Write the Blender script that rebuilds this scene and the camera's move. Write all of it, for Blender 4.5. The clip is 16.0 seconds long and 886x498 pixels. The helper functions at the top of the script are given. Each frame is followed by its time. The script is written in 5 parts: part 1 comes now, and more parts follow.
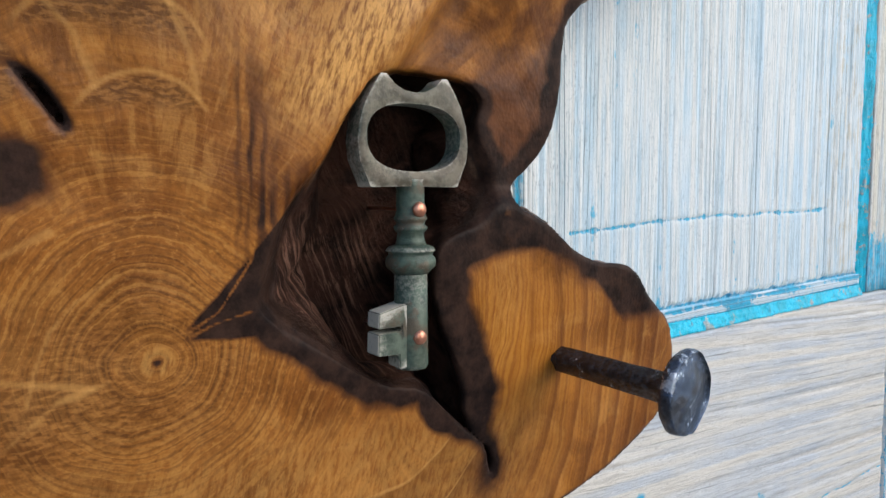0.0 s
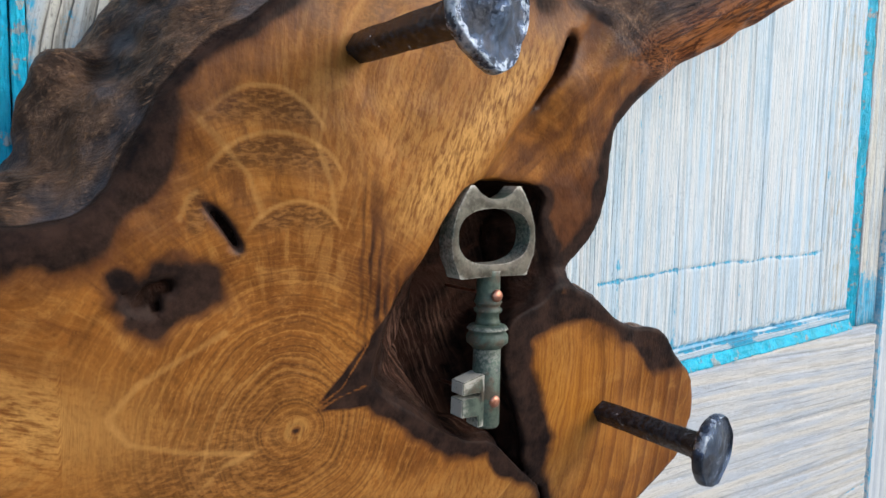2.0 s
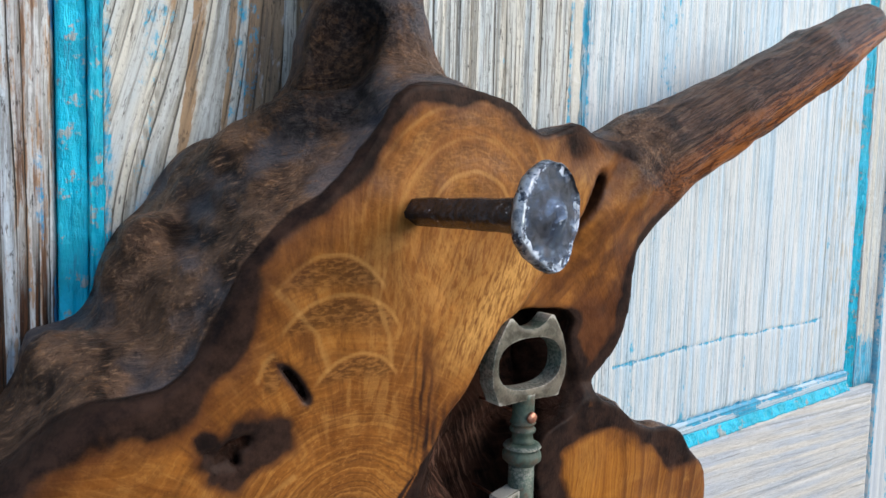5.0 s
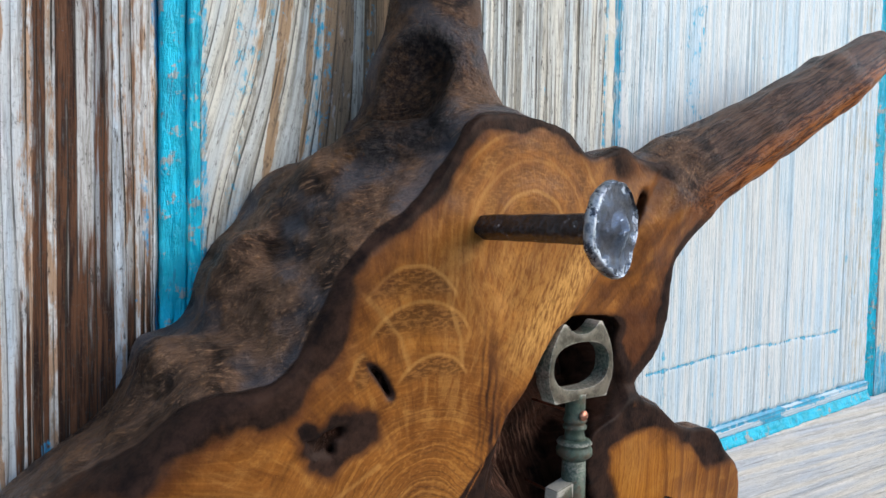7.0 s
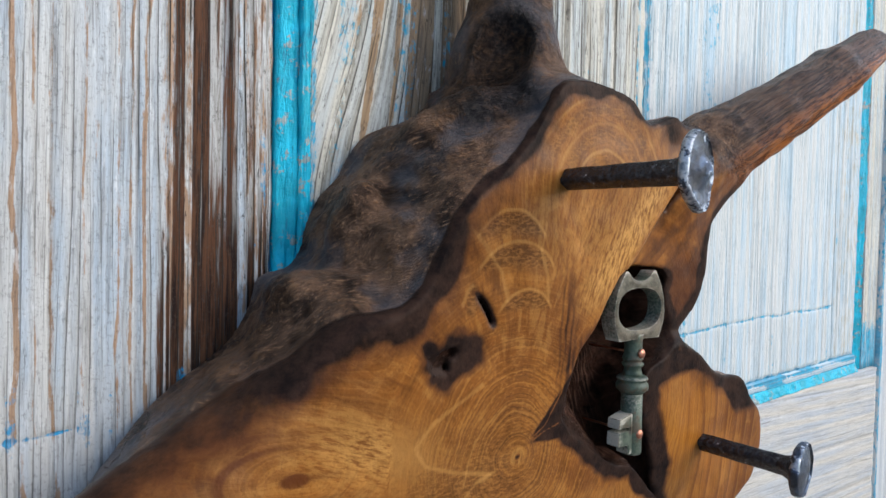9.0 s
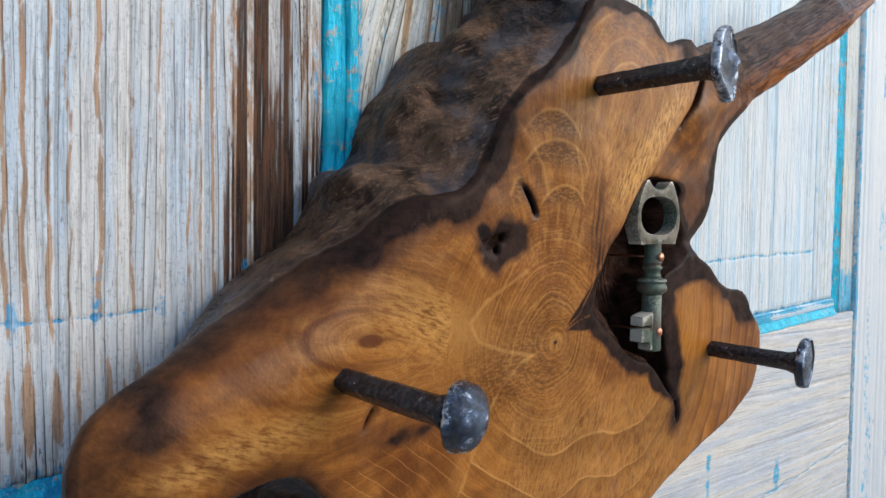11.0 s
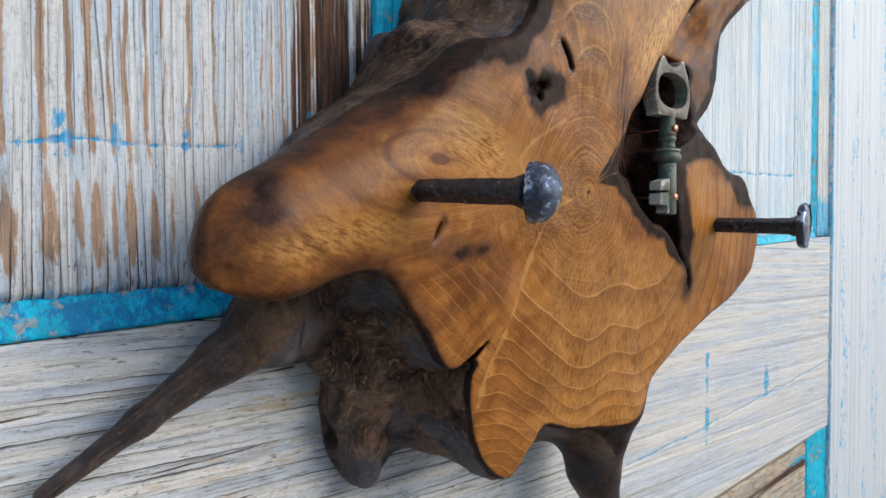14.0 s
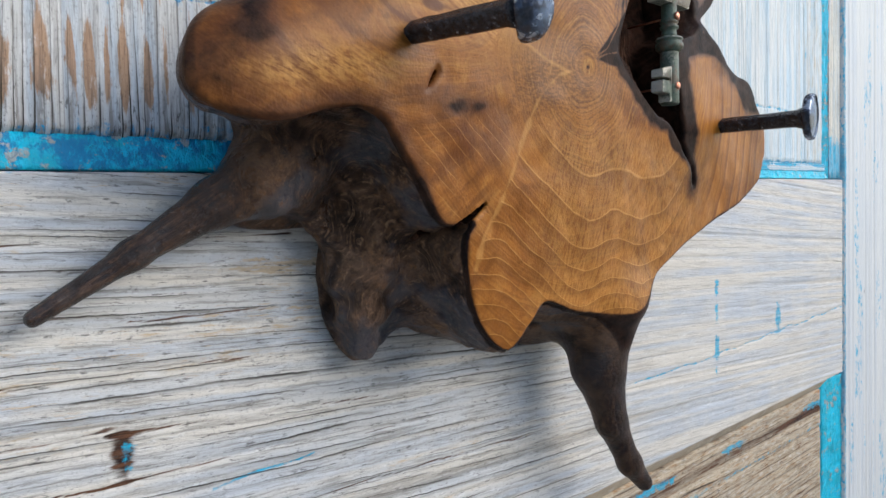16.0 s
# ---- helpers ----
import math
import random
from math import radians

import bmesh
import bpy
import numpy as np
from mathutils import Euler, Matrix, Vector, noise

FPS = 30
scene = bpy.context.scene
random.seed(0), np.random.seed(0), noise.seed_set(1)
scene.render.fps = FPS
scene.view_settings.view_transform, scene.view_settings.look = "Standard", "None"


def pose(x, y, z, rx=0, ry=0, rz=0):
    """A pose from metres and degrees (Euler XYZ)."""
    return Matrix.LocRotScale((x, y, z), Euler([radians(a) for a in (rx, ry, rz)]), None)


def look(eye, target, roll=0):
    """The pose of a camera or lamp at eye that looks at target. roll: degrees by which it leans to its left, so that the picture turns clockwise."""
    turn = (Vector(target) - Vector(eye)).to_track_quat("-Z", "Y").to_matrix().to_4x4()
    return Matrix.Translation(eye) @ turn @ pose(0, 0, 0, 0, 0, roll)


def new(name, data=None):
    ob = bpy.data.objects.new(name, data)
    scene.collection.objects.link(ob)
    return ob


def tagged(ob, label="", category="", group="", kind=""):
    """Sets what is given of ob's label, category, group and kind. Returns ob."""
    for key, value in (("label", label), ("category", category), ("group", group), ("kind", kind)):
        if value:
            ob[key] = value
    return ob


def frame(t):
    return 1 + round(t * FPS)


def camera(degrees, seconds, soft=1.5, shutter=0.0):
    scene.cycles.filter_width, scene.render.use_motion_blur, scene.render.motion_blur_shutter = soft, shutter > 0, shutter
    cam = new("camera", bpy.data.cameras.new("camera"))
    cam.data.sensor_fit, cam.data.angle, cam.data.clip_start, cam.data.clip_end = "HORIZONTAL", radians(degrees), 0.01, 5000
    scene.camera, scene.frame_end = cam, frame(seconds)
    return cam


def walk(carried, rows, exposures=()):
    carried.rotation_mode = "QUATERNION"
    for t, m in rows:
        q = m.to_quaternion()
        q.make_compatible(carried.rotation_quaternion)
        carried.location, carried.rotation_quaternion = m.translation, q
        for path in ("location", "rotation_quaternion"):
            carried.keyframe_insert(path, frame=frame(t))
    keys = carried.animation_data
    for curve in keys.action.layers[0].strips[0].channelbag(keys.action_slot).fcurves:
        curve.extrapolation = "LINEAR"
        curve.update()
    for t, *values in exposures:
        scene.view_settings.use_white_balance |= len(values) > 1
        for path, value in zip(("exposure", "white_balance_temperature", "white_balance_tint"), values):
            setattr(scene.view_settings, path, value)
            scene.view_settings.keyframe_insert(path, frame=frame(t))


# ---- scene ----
cam = camera(64.4, 16.0)
PATH = [
    (0, (-0.194, -0.294, 1.362), (0.924, 1.357, 1.205), -0.1),
    (0.5, (-0.206, -0.299, 1.37), (0.917, 1.348, 1.209), 0.4),
    (1, (-0.222, -0.303, 1.384), (0.91, 1.336, 1.209), 0.8),
    (1.5, (-0.24, -0.304, 1.392), (0.904, 1.326, 1.204), 1.3),
    (2, (-0.249, -0.311, 1.402), (0.896, 1.319, 1.221), 1.1),
    (2.5, (-0.257, -0.312, 1.409), (0.89, 1.316, 1.236), 1.3),
    (3, (-0.259, -0.309, 1.42), (0.894, 1.316, 1.247), 1.6),
    (3.5, (-0.269, -0.311, 1.429), (0.89, 1.31, 1.257), 1.6),
    (4, (-0.275, -0.314, 1.438), (0.889, 1.305, 1.278), 1.6),
    (4.2, (-0.276, -0.313, 1.442), (0.896, 1.299, 1.284), 1.8),
    (6.3, (-0.291, -0.319, 1.466), (0.849, 1.318, 1.321), 1.0),
    (6.5, (-0.298, -0.321, 1.462), (0.848, 1.314, 1.346), 1.0),
    (7, (-0.316, -0.325, 1.454), (0.83, 1.312, 1.354), 1.0),
    (7.5, (-0.341, -0.332, 1.45), (0.818, 1.296, 1.37), 1.2),
    (8, (-0.358, -0.331, 1.443), (0.818, 1.285, 1.37), 1.1),
    (8.5, (-0.373, -0.327, 1.436), (0.831, 1.268, 1.368), 1.3),
    (9, (-0.388, -0.325, 1.425), (0.835, 1.256, 1.358), 1.2),
    (9.2, (-0.394, -0.323, 1.423), (0.84, 1.248, 1.335), 0.8),
    (11.3, (-0.44, -0.323, 1.367), (0.861, 1.194, 1.291), 0.8),
    (11.5, (-0.443, -0.323, 1.362), (0.863, 1.19, 1.284), 0.8),
    (12, (-0.453, -0.329, 1.352), (0.873, 1.167, 1.271), 0.7),
    (12.5, (-0.46, -0.332, 1.334), (0.877, 1.154, 1.255), 0.1),
    (13, (-0.473, -0.328, 1.32), (0.869, 1.152, 1.239), -0.0),
    (13.5, (-0.483, -0.322, 1.308), (0.871, 1.148, 1.231), -0.1),
    (14, (-0.493, -0.323, 1.295), (0.869, 1.139, 1.223), -0.4),
    (14.5, (-0.496, -0.322, 1.278), (0.868, 1.138, 1.209), -0.7),
    (15, (-0.498, -0.321, 1.259), (0.868, 1.138, 1.199), -0.9),
    (15.5, (-0.494, -0.329, 1.24), (0.864, 1.139, 1.183), -1.0),
    (16, (-0.486, -0.327, 1.221), (0.848, 1.162, 1.164), -1.0),
]
walk(cam, [(t, look(eye, target, roll)) for t, eye, target, roll in PATH], [(0, 0.68), (2, 0.74), (9, 0.71), (13, 0.76), (15, 0.78), (15.5, 0.80), (16, 0.74)])

# ---------------------------------------------------------------- world and light
world = bpy.data.worlds.new("world")
scene.world = world
world.use_nodes = True
wn = world.node_tree
sky = wn.nodes.new("ShaderNodeTexSky")
sky.sky_type = 'NISHITA'
sky.sun_disc = False
sky.sun_elevation = radians(38)
sky.sun_rotation = radians(135)
wn.links.new(sky.outputs[0], wn.nodes["Background"].inputs[0])
wn.nodes["Background"].inputs[1].default_value = 0.146
sun = new("sun", bpy.data.lights.new("sun", 'SUN'))
sun.data.energy = 2.0
sun.data.angle = radians(46)
sun.data.color = (1.0, 0.96, 0.91)
sun.matrix_world = look((0.58, -0.94, 0.31), (0, 0, 0))


# ---------------------------------------------------------------- small tools
def hash01(ix, iy, iz, seed):
    n = (ix * 374761393 + iy * 668265263 + iz * 2147483647 + seed * 1274126177) & 0xFFFFFFFF
    n = ((n ^ (n >> 13)) * 1274126177) & 0xFFFFFFFF
    n = ((n ^ (n >> 16)) * 1597334677) & 0xFFFFFFFF
    return ((n ^ (n >> 15)) & 0xFFFFFF) / float(0xFFFFFF)


def vnoise(x, y, z, seed=0):
    """Value noise in 0..1 on arrays."""
    x, y, z = np.broadcast_arrays(np.asarray(x, float), np.asarray(y, float), np.asarray(z, float))
    fx, fy, fz = np.floor(x), np.floor(y), np.floor(z)
    ix, iy, iz = fx.astype(np.int64), fy.astype(np.int64), fz.astype(np.int64)
    u, v, w = x - fx, y - fy, z - fz
    u, v, w = u * u * (3 - 2 * u), v * v * (3 - 2 * v), w * w * (3 - 2 * w)
    out = 0
    for a in (0, 1):
        for b in (0, 1):
            for c in (0, 1):
                out = out + hash01(ix + a, iy + b, iz + c, seed) * (u if a else 1 - u) * (v if b else 1 - v) * (w if c else 1 - w)
    return out


def fbm(x, y, z, seed=0, octaves=3):
    total, gain, amp = 0, 0.0, 1.0
    for k in range(octaves):
        total = total + amp * vnoise(x * 2 ** k, y * 2 ** k, z * 2 ** k, seed + 17 * k)
        gain += amp
        amp *= 0.5
    return total / gain


def sstep(a, b, v):
    t = np.clip((v - a) / (b - a), 0, 1)
    return t * t * (3 - 2 * t)


def spline(points, steps=4):
    """A closed smooth line through the points."""
    p = np.array(points, float)
    a, b, c, d = np.roll(p, 1, 0), p, np.roll(p, -1, 0), np.roll(p, -2, 0)
    out = []
    for k in range(steps):
        t = k / steps
        out.append(0.5 * (2 * b + (c - a) * t + (2 * a - 5 * b + 4 * c - d) * t * t + (3 * b - a - 3 * c + d) * t ** 3))
    return np.stack(out, 1).reshape(-1, 2)


def inside_distance(line, px, pz):
    """Signed distance to a closed line in the x-z plane, minus inside."""
    best, odd = np.full(px.shape, 1e9), np.zeros(px.shape, bool)
    for (ax, az), (bx, bz) in zip(line, np.roll(line, -1, 0)):
        ex, ez = bx - ax, bz - az
        t = np.clip(((px - ax) * ex + (pz - az) * ez) / (ex * ex + ez * ez + 1e-12), 0, 1)
        best = np.minimum(best, (px - ax - t * ex) ** 2 + (pz - az - t * ez) ** 2)
        if ez != 0:
            odd ^= ((az > pz) != (bz > pz)) & (px < (bx - ax) * (pz - az) / ez + ax)
    best = np.sqrt(best)
    return np.where(odd, -best, best)


def mesh_from(name, verts, faces, attributes=None, smooth=True):
    me = bpy.data.meshes.new(name)
    me.from_pydata(np.asarray(verts).tolist(), [], np.asarray(faces).tolist() if isinstance(faces, np.ndarray) else faces)
    for key, values in (attributes or {}).items():
        at = me.attributes.new(key, 'FLOAT', 'POINT')
        at.data.foreach_set("value", np.asarray(values, np.float32))
    me.polygons.foreach_set("use_smooth", np.full(len(me.polygons), smooth))
    me.update()
    return me


def part(name, bm, material, parent=None, label="", smooth=True):
    """Links a bmesh or a mesh as one object under a thing or a part."""
    if isinstance(bm, bmesh.types.BMesh):
        me = bpy.data.meshes.new(name)
        bmesh.ops.recalc_face_normals(bm, faces=bm.faces)
        bm.to_mesh(me)
        bm.free()
        me.polygons.foreach_set("use_smooth", np.full(len(me.polygons), smooth))
    else:
        me = bm
    ob = new(name, me)
    me.materials.clear()
    me.materials.append(material)
    if parent:
        ob.parent = parent
    return tagged(ob, label)


def thing(name, label, category, place=(0, 0, 0), group="", kind=""):
    ob = new(name)
    ob.location = place
    ob.empty_display_size = 0.02
    return tagged(ob, label, category, group, kind)


# ---------------------------------------------------------------- materials
class Nodes:
    def __init__(self, name):
        self.mat = bpy.data.materials.new(name)
        self.mat.use_nodes = True
        self.tree = self.mat.node_tree
        self.out = self.tree.nodes["Principled BSDF"]

    def add(self, kind, **values):
        node = self.tree.nodes.new("ShaderNode" + kind)
        for key, value in values.items():
            setattr(node, key, value)
        return node

    def link(self, a, b):
        self.tree.links.new(a, b)

    def feed(self, socket, value):
        if isinstance(value, bpy.types.NodeSocket):
            self.link(value, socket)
        elif isinstance(value, tuple) and len(value) == 3 and socket.type == 'RGBA':
            socket.default_value = (*value, 1)
        else:
            socket.default_value = value

    def attr(self, name):
        return self.add("Attribute", attribute_name=name).outputs["Fac"]

    def coord(self):
        return self.add("TexCoord").outputs["Object"]

    def scaled(self, vector, scale):
        m = self.add("Mapping")
        self.link(vector, m.inputs[0])
        m.inputs["Scale"].default_value = scale
        return m.outputs[0]

    def noise(self, vector, scale, detail=3.0, rough=0.55, dims='3D', distortion=0.0):
        n = self.add("TexNoise", noise_dimensions=dims)
        if dims == '1D':
            self.link(vector, n.inputs["W"])
        else:
            self.link(vector, n.inputs["Vector"])
        n.inputs["Scale"].default_value, n.inputs["Detail"].default_value = scale, detail
        n.inputs["Roughness"].default_value, n.inputs["Distortion"].default_value = rough, distortion
        return n.outputs["Fac"]

    def cells(self, vector, scale, feature='F1'):
        n = self.add("TexVoronoi", feature=feature)
        self.link(vector, n.inputs["Vector"])
        n.inputs["Scale"].default_value = scale
        return n.outputs["Distance"]

    def math(self, op, a, b=0.0, clamp=False):
        n = self.add("Math", operation=op, use_clamp=clamp)
        self.feed(n.inputs[0], a)
        self.feed(n.inputs[1], b)
        return n.outputs[0]

    def span(self, value, a, b, c=0.0, d=1.0):
        n = self.add("MapRange", interpolation_type='SMOOTHSTEP')
        self.feed(n.inputs[0], value)
        for k, v in enumerate((a, b, c, d)):
            n.inputs[k + 1].default_value = v
        return n.outputs[0]

    def mix(self, fac, a, b, blend='MIX'):
        n = self.add("Mix", data_type='RGBA', blend_type=blend)
        self.feed(n.inputs[0], fac)
        self.feed(n.inputs[6], a)
        self.feed(n.inputs[7], b)
        return n.outputs[2]

    def bump(self, height, strength, distance, normal=None):
        n = self.add("Bump")
        n.inputs["Strength"].default_value, n.inputs["Distance"].default_value = strength, distance
        self.link(height, n.inputs["Height"])
        if normal is not None:
            self.link(normal, n.inputs["Normal"])
        return n.outputs[0]

    def done(self, color, rough=0.5, normal=None, metal=0.0, coat=0.0, specular=0.5, sheen=(1.0, 1.0, 1.0)):
        self.feed(self.out.inputs["Specular Tint"], sheen)
        self.feed(self.out.inputs["Base Color"], color)
        self.feed(self.out.inputs["Roughness"], rough)
        self.feed(self.out.inputs["Metallic"], metal)
        self.feed(self.out.inputs["Coat Weight"], coat)
        self.out.inputs["Coat Roughness"].default_value = 0.25
        self.feed(self.out.inputs["Specular IOR Level"], specular)
        if normal is not None:
            self.link(normal, self.out.inputs["Normal"])
        return self.mat


def slab_wood():
    """Oiled hardwood: cut face with rings, dark edge wood, weathered bark side."""
    n = Nodes("slab_wood")
    co = n.coord()
    ring, bark, stain, pale, deep, seam, hair = (n.attr(k) for k in ("ring", "bark", "stain", "pale", "deep", "seam", "hair"))
    carved, grow, grow_at, wear_shade = n.attr("carved"), n.attr("grow"), n.attr("grow_at"), n.attr("wear_shade")
    rust, ruddy, straight, slick = n.attr("rust"), n.attr("ruddy"), n.attr("straight"), n.attr("slick")
    polar = n.add("CombineXYZ")
    n.link(ring, polar.inputs[0])
    n.link(n.math('MULTIPLY', n.attr("turn_x"), 0.017), polar.inputs[1])
    n.link(n.math('MULTIPLY', n.attr("turn_z"), 0.017), polar.inputs[2])
    vessel = n.noise(polar.outputs[0], 900, 3, 0.65, distortion=0.3)
    wob = n.noise(co, 75, 3)
    phase = n.math('ADD', ring, n.math('MULTIPLY', n.math('SUBTRACT', wob, 0.5), 0.003))
    fine = n.noise(phase, 640, 2, 0.6, '1D')
    broad = n.noise(phase, 120, 1, 0.5, '1D')
    patch = n.noise(co, 20, 5, 0.62, distortion=0.6)
    cloud = n.noise(co, 60, 5, 0.65, distortion=0.8)
    pores = n.cells(n.scaled(co, (1.0, 1.0, 0.8)), 700)
    speck = n.noise(co, 1100, 2, 0.7)
    tiny = n.noise(n.scaled(co, (1, 1, 0.75)), 760, 3, 0.7)
    strokes = n.add("CombineXYZ")
    n.link(n.attr("dash_u"), strokes.inputs[0])
    n.link(n.attr("dash_v"), strokes.inputs[1])
    dashes = n.noise(strokes.outputs[0], 620, 3, 0.62, distortion=0.25)
    core = n.attr("heart")
    heart = n.span(core, 0.070, 0.012)
    col = n.mix(n.span(patch, 0.32, 0.68), (0.190, 0.060, 0.0095), (0.445, 0.166, 0.0280))
    col = n.mix(n.math('MULTIPLY', n.span(cloud, 0.50, 0.70), 0.50), col, (0.56, 0.255, 0.060))
    col = n.mix(n.math('MULTIPLY', n.span(cloud, 0.47, 0.30), 0.55), col, (0.115, 0.035, 0.0070))
    col = n.mix(n.math('MULTIPLY', n.span(broad, 0.40, 0.68), 0.30), col, (0.130, 0.045, 0.009))
    ringed = n.math('ADD', 0.20, n.math('MULTIPLY', heart, 0.52))
    col = n.mix(n.math('MULTIPLY', n.span(fine, 0.45, 0.68), ringed), col, (0.085, 0.028, 0.0065))
    col = n.mix(n.math('MULTIPLY', n.span(fine, 0.48, 0.30), ringed), col, (0.46, 0.205, 0.046))
    col = n.mix(n.math('MULTIPLY', n.span(vessel, 0.48, 0.34), n.span(core, 0.09, 0.04, 0.05, 0.42)), col, (0.100, 0.035, 0.0075))
    col = n.mix(n.math('MULTIPLY', n.span(vessel, 0.54, 0.68), n.span(core, 0.09, 0.04, 0.05, 0.36)), col, (0.56, 0.255, 0.060))
    fanned = n.add("CombineXYZ")
    n.link(n.math('MULTIPLY', ring, 0.22), fanned.inputs[0])
    n.link(n.math('MULTIPLY', n.attr("turn_x"), 0.085), fanned.inputs[1])
    n.link(n.math('MULTIPLY', n.attr("turn_z"), 0.085), fanned.inputs[2])
    smear = n.math('ADD', n.math('MULTIPLY', n.noise(fanned.outputs[0], 170, 6, 0.66, distortion=0.5), 0.65), n.math('MULTIPLY', patch, 0.35))
    calm = n.math('MULTIPLY', n.attr("high"), n.math('SUBTRACT', 1.0, n.math('MULTIPLY', heart, 0.8)))
    col = n.mix(n.math('MULTIPLY', n.span(smear, 0.47, 0.62), n.math('MULTIPLY', calm, 0.78)), col, (0.120, 0.036, 0.0075))
    col = n.mix(n.math('MULTIPLY', n.span(smear, 0.47, 0.38), n.math('MULTIPLY', calm, 0.35)), col, (0.52, 0.245, 0.062))
    ripple = n.noise(n.scaled(co, (0.50, 1.0, 1.25)), 640, 2, 0.5, distortion=0.4)
    col = n.mix(n.math('MULTIPLY', deep, 0.90), col, n.mix(n.span(ripple, 0.40, 0.66), (0.088, 0.031, 0.0075), (0.30, 0.128, 0.032)))
    col = n.mix(n.math('MULTIPLY', pale, 0.8), col, n.mix(n.span(dashes, 0.34, 0.60), (0.185, 0.066, 0.014), (0.70, 0.36, 0.098)))
    col = n.mix(n.math('MULTIPLY', n.span(pores, 0.40, 0.14), 0.14), col, (0.080, 0.026, 0.005))
    col = n.mix(n.math('MULTIPLY', n.span(speck, 0.54, 0.74), 0.16), col, (0.48, 0.215, 0.05))
    col = n.mix(n.math('MULTIPLY', n.span(tiny, 0.45, 0.30), 0.28), col, (0.095, 0.033, 0.008))
    col = n.mix(n.math('MULTIPLY', seam, n.span(cloud, 0.30, 0.55, 0.55, 1.0)), col, (0.55, 0.27, 0.075))
    col = n.mix(n.math('MULTIPLY', n.attr("amber"), 0.55), col, n.mix(n.span(fine, 0.40, 0.62), (0.55, 0.215, 0.024), (0.36, 0.115, 0.010)))
    col = n.mix(n.math('MULTIPLY', rust, n.span(cloud, 0.30, 0.60, 0.75, 1.0)), col, (0.095, 0.024, 0.0055))
    turn = n.math('ADD', grow, n.math('MULTIPLY', n.math('SUBTRACT', wob, 0.5), 0.10))
    after = n.span(n.math('FRACT', n.math('ADD', turn, 0.5)), 0.0, 0.75)
    col = n.mix(n.math('MULTIPLY', n.math('SUBTRACT', 1.0, after), n.math('MULTIPLY', grow_at, 0.42)), col, (0.135, 0.044, 0.0055))
    line = n.math('ABSOLUTE', n.math('SUBTRACT', n.math('FRACT', turn), 0.5))
    line = n.math('MULTIPLY', n.math('MULTIPLY', n.span(line, 0.042, 0.008), grow_at), n.span(cloud, 0.30, 0.55, 0.25, 0.62))
    col = n.mix(line, col, (0.60, 0.30, 0.085))
    edge = n.noise(co, 120, 5, 0.65)
    hairs = n.add("CombineXYZ")
    bent = n.math('SUBTRACT', 1.0, n.math('MULTIPLY', straight, 0.88))
    n.link(n.math('ADD', hair, n.math('MULTIPLY', n.math('MULTIPLY', n.noise(co, 30, 2), 0.0045), bent)), hairs.inputs[0])
    n.link(n.math('MULTIPLY', n.math('MULTIPLY', n.noise(co, 18, 2), 0.10), bent), hairs.inputs[1])
    sep = n.add("SeparateXYZ")
    n.link(co, sep.inputs[0])
    n.link(n.math('MULTIPLY', n.math('ADD', sep.outputs[0], n.math('MULTIPLY', sep.outputs[2], straight)), n.math('SUBTRACT', 0.10, n.math('MULTIPLY', straight, 0.075))), hairs.inputs[2])
    fibre = n.noise(hairs.outputs[0], 620, 6, 0.74)
    dark = n.mix(n.span(n.noise(co, 90, 6, 0.7), 0.30, 0.72), (0.010, 0.0068, 0.0062), (0.050, 0.0265, 0.0180))
    dark = n.mix(n.math('MULTIPLY', carved, n.span(cloud, 0.38, 0.60)), dark, (0.070, 0.032, 0.021))
    dark = n.mix(n.math('MULTIPLY', carved, n.math('MULTIPLY', n.span(fibre, 0.47, 0.66), n.attr("chisel_lit"))), dark, (0.27, 0.140, 0.092))
    ragged = n.math('MULTIPLY', n.math('SUBTRACT', edge, 0.5), 0.5)
    umber = n.span(n.math('ADD', stain, ragged), 0.05, 0.52)
    stained = n.span(n.math('ADD', stain, ragged), 0.42, 0.82)
    col = n.mix(n.math('MULTIPLY', umber, 0.80), col, n.mix(n.span(cloud, 0.35, 0.62), (0.055, 0.017, 0.0060), (0.130, 0.044, 0.0130)))
    col = n.mix(stained, col, dark)
    knurl = n.noise(co, 42, 5, 0.62, distortion=0.7)
    crumb = n.noise(co, 300, 5, 0.78)
    sky_sheen = n.noise(co, 26, 3, 0.55)
    skin = n.mix(n.span(knurl, 0.34, 0.66), (0.040, 0.0230, 0.0160), (0.300, 0.172, 0.1050))
    skin = n.mix(n.math('MULTIPLY', n.math('MULTIPLY', n.span(fibre, 0.50, 0.64), n.span(crumb, 0.36, 0.60)), 0.80), skin, (0.60, 0.350, 0.200))
    skin = n.mix(n.math('MULTIPLY', n.span(fibre, 0.46, 0.34), 0.45), skin, (0.014, 0.008, 0.006))
    # Bumps paler as rubbed, dents near-black: their shade is put into the colour.
    skin = n.mix(n.math('MULTIPLY', n.span(wear_shade, 0.52, 0.85), 0.55), skin, n.mix(n.span(crumb, 0.40, 0.60), (0.085, 0.042, 0.022), (0.26, 0.140, 0.072)))
    skin = n.mix(n.math('MULTIPLY', n.span(wear_shade, 0.26, 0.04), 0.75), skin, (0.014, 0.008, 0.006))
    # Bluish-grey patches: sky sheen on the bark, put into the colour.
    skin = n.mix(n.math('MULTIPLY', n.span(sky_sheen, 0.50, 0.62), 0.60), skin, (0.150, 0.160, 0.185))
